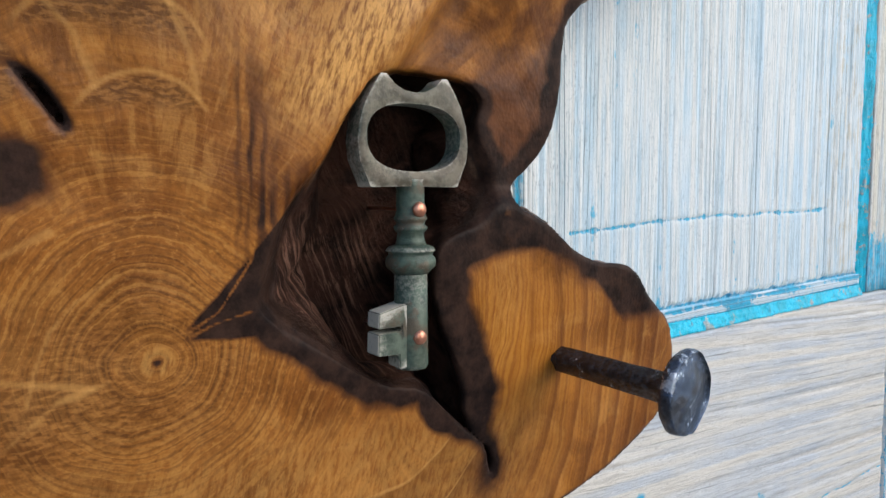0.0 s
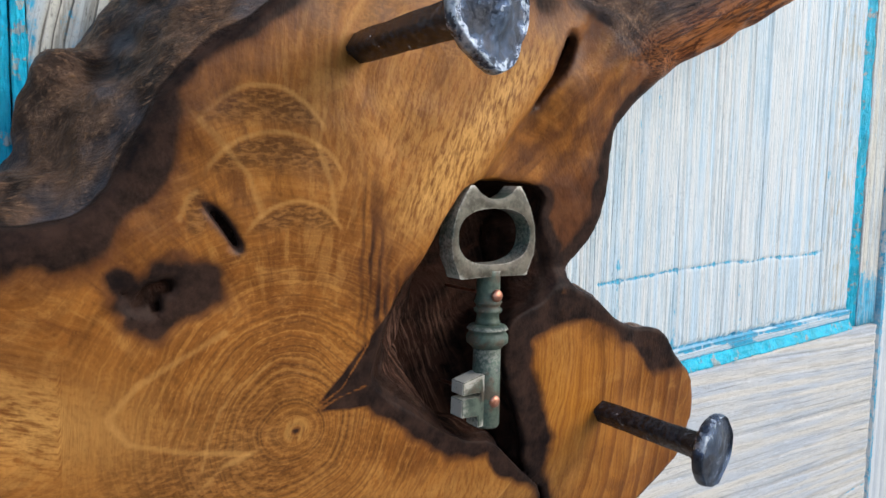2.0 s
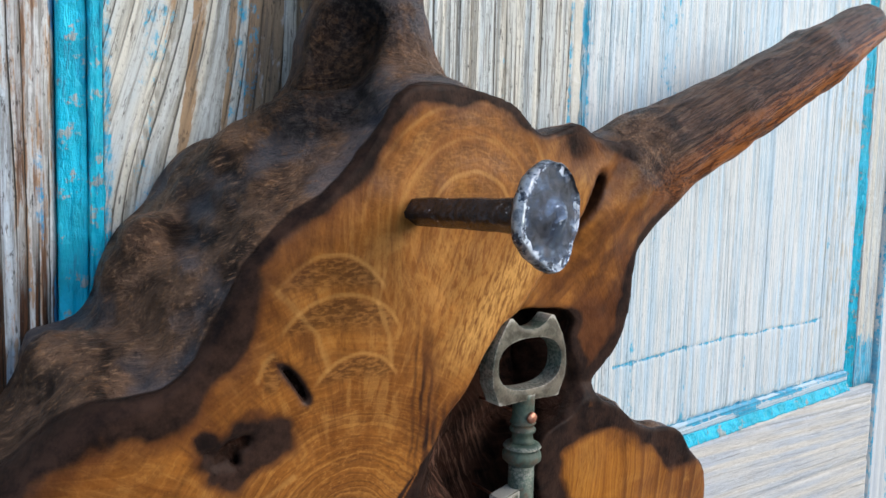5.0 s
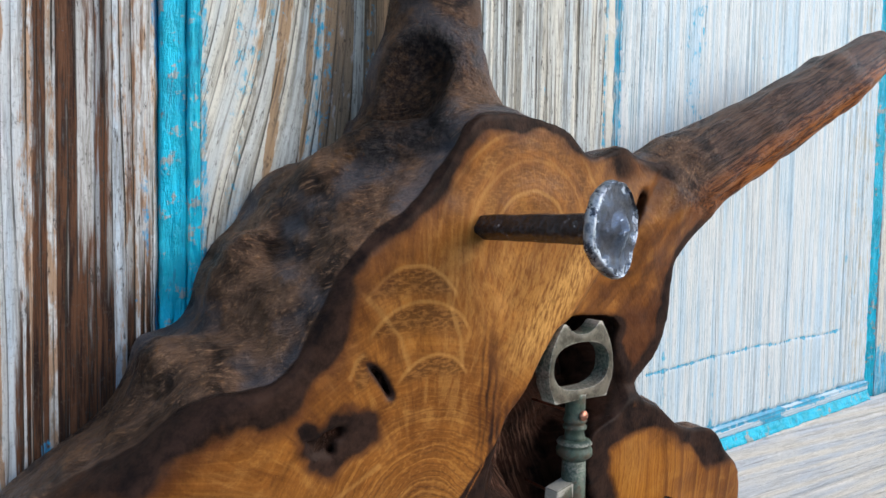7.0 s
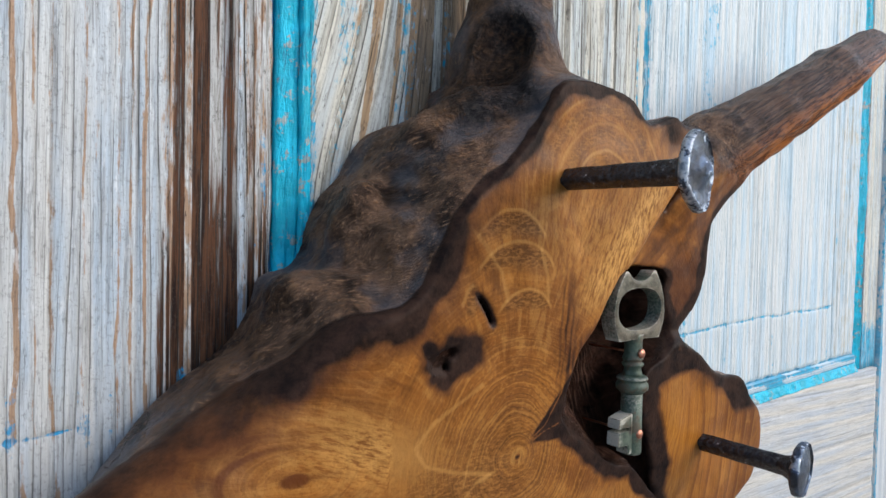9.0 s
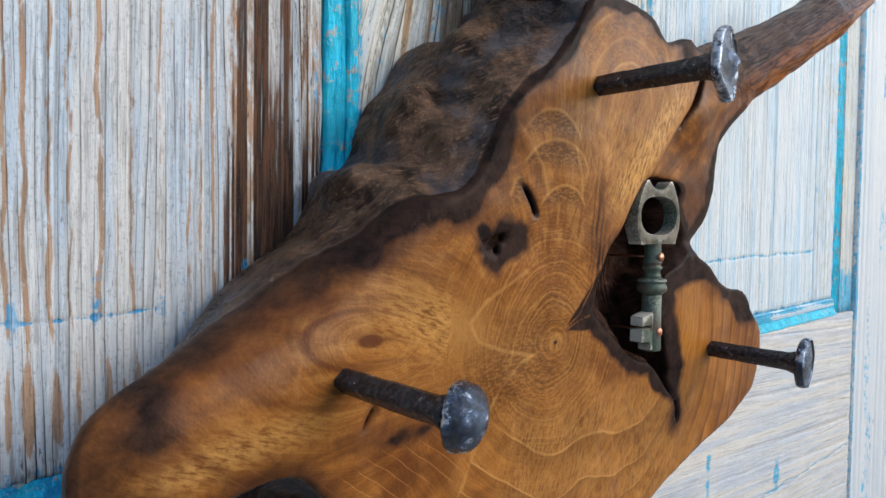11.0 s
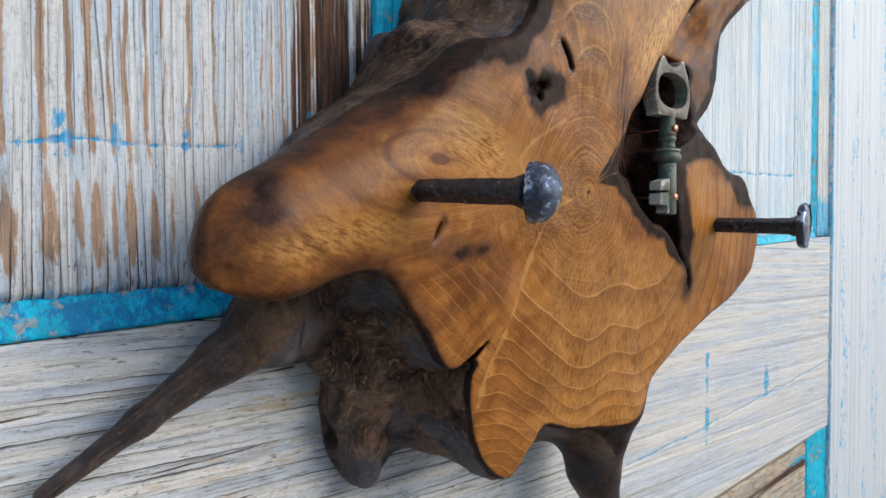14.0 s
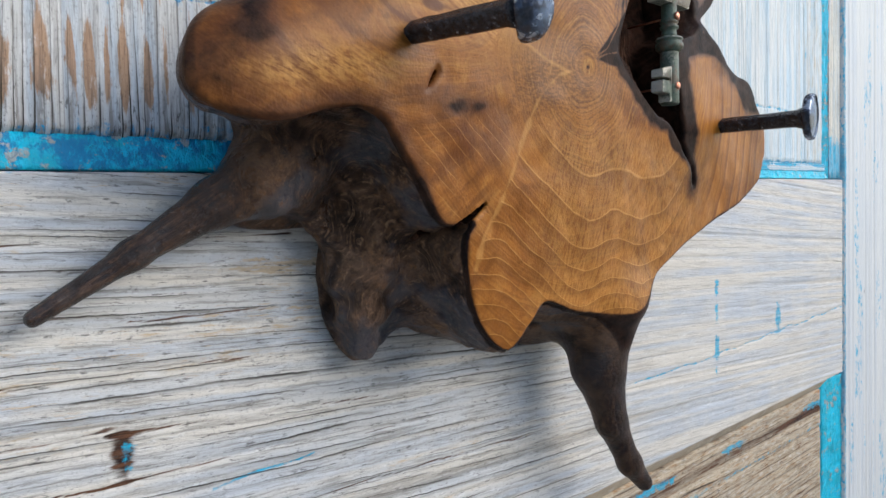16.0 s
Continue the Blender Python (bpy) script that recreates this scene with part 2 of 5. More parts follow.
    skin = n.mix(n.math('MULTIPLY', n.span(crumb, 0.54, 0.66), n.math('MULTIPLY', n.span(knurl, 0.38, 0.56, 0.20, 0.60), n.span(wear_shade, 0.25, 0.55))), skin, (0.36, 0.165, 0.060))
    skin = n.mix(n.math('MULTIPLY', n.span(crumb, 0.45, 0.35), 0.40), skin, (0.010, 0.006, 0.005))
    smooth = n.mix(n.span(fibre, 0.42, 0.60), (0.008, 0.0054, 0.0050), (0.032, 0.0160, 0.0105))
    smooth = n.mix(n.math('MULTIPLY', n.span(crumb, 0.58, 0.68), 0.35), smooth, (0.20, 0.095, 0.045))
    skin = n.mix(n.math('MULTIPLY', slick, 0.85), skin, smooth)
    streaky = n.mix(n.span(fibre, 0.40, 0.60), (0.012, 0.0070, 0.0055), (0.165, 0.088, 0.0540))
    skin = n.mix(n.math('MULTIPLY', n.attr("limb"), 0.85), skin, streaky)
    # The hollow's shade is put into the colour as near-black.
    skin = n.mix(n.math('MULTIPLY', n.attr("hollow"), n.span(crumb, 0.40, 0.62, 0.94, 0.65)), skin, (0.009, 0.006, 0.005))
    red = n.mix(n.span(fibre, 0.42, 0.58), (0.060, 0.0185, 0.0070), (0.34, 0.120, 0.036))
    col = n.mix(n.span(n.math('ADD', bark, n.math('MULTIPLY', n.math('SUBTRACT', edge, 0.5), 0.6)), 0.35, 0.70), col, skin)
    col = n.mix(ruddy, col, red)
    rough = n.math('ADD', n.span(bark, 0.0, 1.0, 0.40, 0.32), n.math('MULTIPLY', n.math('SUBTRACT', cloud, 0.5), 0.40))
    rough = n.math('MAXIMUM', rough, n.math('MULTIPLY', carved, 0.85))
    rough = n.math('SUBTRACT', n.math('MAXIMUM', rough, n.math('MULTIPLY', stained, 0.42)), n.math('MULTIPLY', slick, 0.10))
    h1 = n.bump(n.math('ADD', n.math('MULTIPLY', fine, 0.35), n.math('ADD', n.math('MULTIPLY', pores, 0.35), n.math('MULTIPLY', tiny, 0.4))), 0.30, 0.0006)
    coarse = n.math('MAXIMUM', bark, n.math('MULTIPLY', carved, 0.8))
    relief = n.math('ADD', n.math('MULTIPLY', fibre, 0.55), n.math('ADD', n.math('MULTIPLY', knurl, 0.7), n.math('MULTIPLY', crumb, 0.55)))
    relief = n.math('MULTIPLY', n.math('MULTIPLY', n.math('SUBTRACT', relief, 1.0), coarse), n.math('SUBTRACT', 1.0, n.math('MULTIPLY', slick, 0.75)))
    gloss = n.math('MULTIPLY', n.math('SUBTRACT', 1.0, n.math('MULTIPLY', n.math('MAXIMUM', carved, n.math('MULTIPLY', stained, 0.9)), 0.8)), n.math('SUBTRACT', n.span(bark, 0.0, 1.0, 0.20, 0.70), n.math('MULTIPLY', n.attr("limb"), 0.18)))
    return n.done(col, rough, n.bump(relief, 1.0, 0.0075, h1), specular=gloss, sheen=n.mix(bark, (1.0, 0.93, 0.86), (0.86, 0.93, 1.0)))


def door_wood(name, white, tan, groove, along, lines=0.8, blue=(0.003, 0.28, 0.46), cream=None, pitch=0.005):
    """Brushed, lime-washed pine: pale ridges, dark cracks, dashes of dirt and old blue paint."""
    n = Nodes(name)
    co = n.coord()
    grain, brown, tint, warm, across, dirt = (n.attr(k) for k in ("grain", "brown", "blue", "tan", "across", "dirt"))
    sep = n.add("SeparateXYZ")
    n.link(co, sep.inputs[0])
    run = sep.outputs[2 if along == 'z' else 0]

    across = n.math('ADD', across, n.math('MULTIPLY', n.math('SUBTRACT', n.noise(co, 75, 3, 0.6), 0.5), 0.0006 if along == 'z' else 0.0018))

    def lengthwise(stretch):
        way = n.add("CombineXYZ")
        n.link(across, way.inputs[0])
        n.link(n.math('MULTIPLY', run, stretch), way.inputs[1])
        return way.outputs[0]
    ridge = n.noise(lengthwise(0.020), 120, 1, 0.5)
    lime = n.noise(lengthwise(0.22), 260, 4, 0.7)
    fine = n.noise(lengthwise(0.045), 430, 4, 0.68)
    year = n.math('ADD', n.math('MULTIPLY', across, 1.0 / pitch), n.math('MULTIPLY', n.noise(lengthwise(0.05), 42, 2, 0.5), 4.5))
    tooth = n.math('FRACT', year)                      # a year's growth: pale, then darker, then a sharp edge
    shown = n.span(n.noise(lengthwise(0.06), 150, 2, 0.6), 0.36 if along == 'z' else 0.42, 0.60 if along == 'z' else 0.64)
    dash = n.noise(lengthwise(0.16), 620, 3, 0.7)
    blotch = n.noise(co, 13, 4, 0.6)
    fleck = n.noise(n.scaled(co, (1, 1, 0.35) if along == 'z' else (0.35, 1, 1)), 260, 5, 0.74)
    spot = n.noise(co, 130, 4, 0.7)
    cream = cream or white
    grit = n.noise(co, 520, 4, 0.75)
    black = (groove[0] * 0.22, groove[1] * 0.22, groove[2] * 0.22)
    col = n.mix(n.span(ridge, 0.38, 0.62), (white[0] * 0.88, white[1] * 0.92, white[2] * 0.98), cream)
    col = n.mix(n.math('MULTIPLY', n.span(blotch, 0.40, 0.66), 0.55), col, cream)
    stripe = n.span(n.math('ADD', warm, n.math('ADD', n.math('MULTIPLY', n.math('SUBTRACT', fine, 0.5), 1.0), n.math('MULTIPLY', n.math('SUBTRACT', lime, 0.5), -0.9))), 0.46, 0.66)
    col = n.mix(n.math('MULTIPLY', stripe, 0.88), col, n.mix(n.span(fine, 0.35, 0.62), (tan[0] * 0.72, tan[1] * 0.66, tan[2] * 0.6), tan))
    col = n.mix(n.math('MULTIPLY', n.span(fine, 0.52, 0.36), n.math('ADD', 0.08 + 0.14 * lines, n.math('MULTIPLY', dirt, 0.45))), col, groove)
    col = n.mix(n.math('MULTIPLY', n.span(grain, 0.42, 0.05), n.math('ADD', 0.18, n.math('MULTIPLY', dirt, 0.50))), col, groove)
    late = n.math('MULTIPLY', n.span(tooth, 0.35, 0.95), n.math('MULTIPLY', shown, n.math('ADD', 0.12, n.math('MULTIPLY', dirt, 0.42))))
    col = n.mix(late, col, groove)
    col = n.mix(n.math('MULTIPLY', n.span(lime, 0.56, 0.68), 0.40), col, (0.80, 0.80, 0.78))
    col = n.mix(n.span(n.math('ADD', brown, n.math('MULTIPLY', n.math('SUBTRACT', fine, 0.5), 1.3)), 0.36, 0.74), col,
                n.mix(n.span(fine, 0.40, 0.60), (0.022, 0.011, 0.0075), (0.115, 0.050, 0.0240)))
    paint = n.math('ADD', tint, n.math('MULTIPLY', n.math('SUBTRACT', n.math('MULTIPLY', n.math('ADD', fleck, spot), 0.5), 0.54), 2.4))
    paint = n.math('MULTIPLY', n.span(paint, 0.34, 0.58), n.span(fine, 0.70, 0.42, 0.30, 0.95))
    col = n.mix(paint, col, n.mix(n.span(spot, 0.40, 0.60), blue, (0.006 + blue[0], blue[1] * 1.45, blue[2] * 1.35)))
    thin = n.math('MULTIPLY', n.math('MULTIPLY', n.span(tooth, 0.80, 0.93), n.span(tooth, 1.0, 0.965)), shown)
    col = n.mix(n.math('MULTIPLY', thin, n.math('MULTIPLY', n.math('ADD', 0.15, dirt), lines), clamp=True), col, black)
    specks = n.math('MULTIPLY', n.span(dash, 0.42, 0.31), n.math('ADD', 0.12, n.math('MULTIPLY', dirt, 0.75)))
    specks = n.math('MAXIMUM', specks, n.math('MULTIPLY', n.span(fleck, 0.40, 0.32), n.math('ADD', 0.08, n.math('MULTIPLY', dirt, 0.7))))
    col = n.mix(specks, col, (groove[0] * 0.32, groove[1] * 0.32, groove[2] * 0.34))
    col = n.mix(n.math('MULTIPLY', n.span(grit, 0.46, 0.34), 0.30), col, (groove[0] * 0.7, groove[1] * 0.7, groove[2] * 0.7))
    h = n.math('ADD', n.math('MULTIPLY', fine, 0.8), n.math('ADD', n.math('MULTIPLY', dash, 0.5), n.math('MULTIPLY', lime, 0.5)))
    h = n.math('SUBTRACT', h, n.math('MULTIPLY', thin, 0.8))
    return n.done(col, 0.75, n.bump(h, 0.6, 0.0013), specular=0.2)


def teal_paint(name, bluer):
    """Thick turquoise paint, crazed, with bluer patches and bare spots."""
    n = Nodes(name)
    co = n.coord()
    worn = n.noise(co, 95, 6, 0.7)
    streak = n.noise(n.scaled(co, (1, 1, 0.14)), 300, 4, 0.7)
    mottle = n.noise(n.scaled(co, (1, 1, 0.6)), 120, 6, 0.75)
    craze = n.cells(n.scaled(co, (1, 1, 0.5)), 190, 'DISTANCE_TO_EDGE')
    col = n.mix(n.span(n.noise(co, 60, 4), 0.35, 0.65), (0.000, 0.45, 0.60), (0.000, 0.62, 0.84))
    col = n.mix(n.math('MULTIPLY', n.span(mottle, 0.62 - 0.24 * bluer, 0.70 - 0.18 * bluer), bluer), col, (0.002, 0.15, 0.40))
    col = n.mix(n.math('MULTIPLY', n.span(mottle, 0.42, 0.32), 0.45), col, (0.0, 0.36, 0.42))
    col = n.mix(n.math('MULTIPLY', n.span(worn, 0.56, 0.61), 0.85), col, (0.46, 0.43, 0.37))
    col = n.mix(n.math('MULTIPLY', n.span(streak, 0.58, 0.68), 0.6), col, (0.02, 0.17, 0.30))
    col = n.mix(n.math('MULTIPLY', n.span(craze, 0.06, 0.01), n.span(worn, 0.50, 0.66, 0.0, 0.35)), col, (0.003, 0.06, 0.13))
    h = n.math('ADD', n.math('ADD', worn, streak), n.math('MULTIPLY', n.span(craze, 0.0, 0.12), 0.08))
    return n.done(col, 0.42, n.bump(h, 0.8, 0.0024), specular=0.4)


def forged_iron():
    """Black scale on hammered iron, knocks rubbed bright, bluish sky reflection painted in."""
    n = Nodes("forged_iron")
    co = n.coord()
    pit = n.noise(co, 380, 5, 0.72)
    dent = n.noise(co, 110, 2, 0.5)
    flake = n.noise(co, 62, 5, 0.66)
    shine = n.attr("worn")
    col = n.mix(n.span(pit, 0.4, 0.65), (0.010, 0.010, 0.012), (0.050, 0.050, 0.056))
    bright = n.span(n.math('ADD', shine, n.math('ADD', n.math('MULTIPLY', n.math('SUBTRACT', pit, 0.5), 0.7), n.math('MULTIPLY', n.math('SUBTRACT', flake, 0.5), 2.2))), 0.62, 0.82)
    bright = n.math('MAXIMUM', bright, n.math('MULTIPLY', n.math('MULTIPLY', n.span(pit, 0.58, 0.66), n.span(flake, 0.48, 0.60)), 0.7))
    # Blue-grey on the heads stands for reflected sky, put into the colour.
    sky_steel = n.math('MULTIPLY', n.span(shine, 0.425, 0.455), n.span(flake, 0.40, 0.54, 0.10, 1.0))
    col = n.mix(sky_steel, col, n.mix(n.span(dent, 0.35, 0.65), (0.045, 0.068, 0.112), (0.105, 0.145, 0.215)))
    col = n.mix(bright, col, n.mix(n.span(pit, 0.35, 0.6), (0.13, 0.17, 0.23), (0.50, 0.55, 0.61)))
    col = n.mix(n.math('MULTIPLY', n.span(dent, 0.64, 0.72), 0.35), col, (0.07, 0.035, 0.018))
    h = n.bump(n.math('ADD', pit, n.math('MULTIPLY', dent, 1.2)), 0.75, 0.0014)
    return n.done(col, n.span(bright, 0.0, 1.0, 0.22, 0.34), h, metal=n.span(n.math('MAXIMUM', bright, sky_steel), 0, 1, 0.45, 0.95), specular=0.5)


def aged_bronze(name, rubbed):
    """Green-grey patina with brown rubbed patches and pale worn edges."""
    n = Nodes(name)
    co = n.coord()
    grime = n.noise(co, 150, 5, 0.7)
    rub = n.noise(co, 85, 4, 0.65)
    fine = n.noise(co, 700, 4, 0.7)
    point = n.add("NewGeometry").outputs["Pointiness"]
    facing = n.add("SeparateXYZ")
    n.link(n.add("NewGeometry").outputs["Normal"], facing.inputs[0])
    flat = n.span(facing.outputs[1], -0.80, -0.96)
    col = n.mix(n.span(grime, 0.35, 0.65), (0.040, 0.066, 0.048), (0.105, 0.142, 0.102))
    col = n.mix(n.math('MULTIPLY', n.span(rub, 0.50, 0.60), 0.75), col, (0.110, 0.072, 0.044))
    col = n.mix(n.math('MULTIPLY', n.span(rub, 0.42, 0.30), 0.5), col, (0.055, 0.062, 0.048))
    col = n.mix(n.math('MULTIPLY', flat, rubbed), col, n.mix(n.span(grime, 0.38, 0.62), (0.080, 0.064, 0.042), (0.185, 0.155, 0.110)))
    col = n.mix(n.span(n.math('ADD', point, n.math('MULTIPLY', n.math('SUBTRACT', fine, 0.5), 0.12)), 0.550, 0.615), col, (0.54, 0.50, 0.41))
    col = n.mix(n.span(point, 0.485, 0.455), col, (0.035, 0.034, 0.026))
    col = n.mix(n.math('MULTIPLY', n.span(fine, 0.58, 0.70), 0.5), col, (0.050, 0.050, 0.038))
    return n.done(col, n.span(grime, 0.3, 0.7, 0.42, 0.62), n.bump(n.math('ADD', fine, grime), 0.40, 0.0006), metal=0.15, specular=0.35)


def plain(name, a, b, scale, rough, metal=0.0, relief=0.001):
    n = Nodes(name)
    co = n.coord()
    v = n.noise(co, scale, 6, 0.65)
    return n.done(n.mix(n.span(v, 0.3, 0.7), a, b), rough, n.bump(v, 0.4, relief), metal)


SLAB = slab_wood()
PANEL_LEFT = door_wood("limed_pine_panel", (0.545, 0.60, 0.62), (0.42, 0.245, 0.13), (0.150, 0.125, 0.100), 'z', 1.15, (0.002, 0.21, 0.42), cream=(0.60, 0.595, 0.565), pitch=0.0040)
PANEL_RIGHT = door_wood("white_pine_panel", (0.64, 0.75, 0.77), (0.62, 0.57, 0.45), (0.27, 0.43, 0.50), 'z', 1.5, cream=(0.74, 0.75, 0.72), pitch=0.0030)
STILE = door_wood("grey_pine_stile", (0.60, 0.65, 0.63), (0.42, 0.25, 0.12), (0.175, 0.150, 0.115), 'z', 0.8, cream=(0.70, 0.67, 0.57), pitch=0.0038)
RAIL = door_wood("limed_pine_rail", (0.60, 0.61, 0.60), (0.56, 0.43, 0.27), (0.20, 0.18, 0.15), 'x', 1.0, cream=(0.695, 0.655, 0.575), pitch=0.0046)
SIDE = door_wood("whitewashed_side_stile", (0.68, 0.69, 0.665), (0.60, 0.56, 0.48), (0.52, 0.58, 0.58), 'z')
BROWN = door_wood("brown_pine_panel", (0.60, 0.50, 0.36), (0.38, 0.21, 0.095), (0.16, 0.095, 0.055), 'x', 1.0)
TEAL = teal_paint("teal_paint", 0.25)
DEEP = teal_paint("deep_blue_paint", 0.75)
IRON = forged_iron()
BRONZE = aged_bronze("aged_bronze", 0.15)
RUBBED = aged_bronze("rubbed_bronze", 0.85)
COPPER = plain("copper", (0.42, 0.16, 0.09), (0.62, 0.30, 0.20), 500, 0.42, 0.85, 0.0004)
PLASTER = plain("house_plaster", (0.62, 0.60, 0.56), (0.72, 0.70, 0.66), 6, 0.85)
UNSEEN_WALL = plain("unseen_wall_brown", (0.19, 0.16, 0.125), (0.27, 0.23, 0.18), 4, 0.9)
PAVING = plain("ground_paving", (0.40, 0.385, 0.36), (0.52, 0.50, 0.46), 3, 0.9)

# ---------------------------------------------------------------- the door
SLOPE = 0.030          # the door hangs a little out of level


def board(name, x0, x1, z0, z1, y, along, parent, material, label, relief, spacing, seed, fields, thick=0.03, warp=None, step=0.0008, edge=0.0, levels=()):
    """A slab of brushed wood whose grain stands out as ridges and grooves."""
    if along == 'z':
        nx, nz = int((x1 - x0) / step) + 2, int((z1 - z0) / 0.008) + 2
    else:
        nx, nz = int((x1 - x0) / 0.004) + 2, int((z1 - z0) / step) + 2
    rows = np.linspace(z0, z1, nz)
    for level in levels:          # closer rows where a line is scored across
        rows = np.union1d(rows, np.linspace(level - 0.006, level + 0.006, 21))
    nz = len(rows)
    gx, gz = np.meshgrid(np.linspace(x0, x1, nx), rows, indexing='ij')
    u, v = (gx, gz) if along == 'z' else (gz, gx)
    u = u + 0.006 * (fbm(u * 4, v * 2.2, 0, seed, 2) - 0.5) + 0.0008 * (fbm(u * 30, v * 7, 3, seed + 5, 2) - 0.5)
    if warp:
        u = u + warp(gx, gz)
    g = 0.55 * vnoise(u / spacing, v * 1.2, 0, seed + 1) + 0.30 * vnoise(u / spacing * 2.3, v * 2.5, 0, seed + 2) + 0.15 * vnoise(u / spacing * 5.1, v * 5, 0, seed + 3)
    g = sstep(0.16, 0.52, g)
    depth = relief * (1 - g)
    near_edge = np.minimum(np.minimum(gx - x0, x1 - gx), np.minimum(gz - z0, z1 - gz))
    depth = depth + edge * (1 - np.clip((near_edge + 0.003 * (vnoise(gx * 300, gz * 300, 0, seed + 8) - 0.5)) / 0.006, 0, 1)) ** 2
    brown, blue, warm, dirt, cut = fields(gx, gz, g)
    yy = y + depth + cut
    front = np.stack([gx, yy, gz + SLOPE * gx], -1).reshape(-1, 3)
    idx = np.arange(nx * nz).reshape(nx, nz)
    quads = np.stack([idx[:-1, :-1], idx[1:, :-1], idx[1:, 1:], idx[:-1, 1:]], -1).reshape(-1, 4)
    rim = np.concatenate([idx[:, 0], idx[-1, 1:], idx[-2::-1, -1], idx[0, -2:0:-1]])
    back = front[rim].copy()
    back[:, 1] = y + thick
    k = len(front) + np.arange(len(rim))
    sides = np.stack([rim, k, np.roll(k, -1), np.roll(rim, -1)], -1)
    faces = quads.tolist() + sides.tolist() + [k[::-1].tolist()]
    def grow(a):
        a = np.broadcast_to(a, gx.shape).reshape(-1)
        return np.concatenate([a, a[rim]])
    me = mesh_from(name, np.concatenate([front, back]), faces, {"grain": grow(g), "brown": grow(brown), "blue": grow(blue), "tan": grow(warm), "across": grow(u), "dirt": grow(dirt)})
    return part(name, me, material, parent, label)


def strip(name, corners, parent, material, label=""):
    """A moulding: the quad (four corners, front) thickened towards the back, cut into short uneven lengths."""
    a, b, c, d = [np.array(p, float) for p in corners]
    m = 260
    rows = []
    for i in range(m + 1):
        t = i / m
        for s in np.linspace(0, 1, 9):
            p = (a * (1 - t) + b * t) * (1 - s) + (d * (1 - t) + c * t) * s
            w = (vnoise(i * 0.21, s * 5, 0, 91) - 0.5) * 0.0016 + (vnoise(i * 0.83, s * 12, 0, 92) - 0.5) * 0.0010
            rows.append((p[0], p[1] + w, p[2] + SLOPE * p[0]))
    front = np.array(rows)
    idx = np.arange(len(rows)).reshape(m + 1, 9)
    quads = np.stack([idx[:-1, :-1], idx[1:, :-1], idx[1:, 1:], idx[:-1, 1:]], -1).reshape(-1, 4)
    rim = np.concatenate([idx[:, 0], idx[-1, 1:], idx[-2::-1, -1], idx[0, -2:0:-1]])
    back = front[rim].copy()
    back[:, 1] = 0.028
    k = len(front) + np.arange(len(rim))
    faces = quads.tolist() + np.stack([rim, k, np.roll(k, -1), np.roll(rim, -1)], -1).tolist() + [k[::-1].tolist()]
    me = mesh_from(name, np.concatenate([front, back]), faces)
    return part(name, me, material, parent, label)


def bell(v, centre, width):
    return np.exp(-((v - centre) / width) ** 2)


def line_cut(x, z, level, x0, x1, seed, width=0.0012):
    """A scored line across the grain, wavering a little."""
    zz = level + 0.004 * (vnoise(x * 40, 0, 0, seed) - 0.5)
    return bell(z, zz, width) * sstep(x0 - 0.004, x0, x) * sstep(x1 + 0.004, x1, x)


FLAMES = ((-0.450, 0.0040, 0.9), (-0.4285, 0.0042, 1.0), (-0.4125, 0.0036, 1.0), (-0.4012, 0.0022, 0.8), (-0.3935, 0.0032, 1.0), (-0.3855, 0.0016, 0.7), (-0.3785, 0.0024, 1.0),
          (-0.3690, 0.0022, 0.95), (-0.3610, 0.0014, 0.6), (-0.3490, 0.0022, 0.8), (-0.3420, 0.0013, 0.6), (-0.3355, 0.0020, 0.7), (-0.3235, 0.0012, 0.5), (-0.3100, 0.0018, 0.7),
          (-0.3045, 0.0014, 0.8), (-0.2985, 0.0016, 0.8))


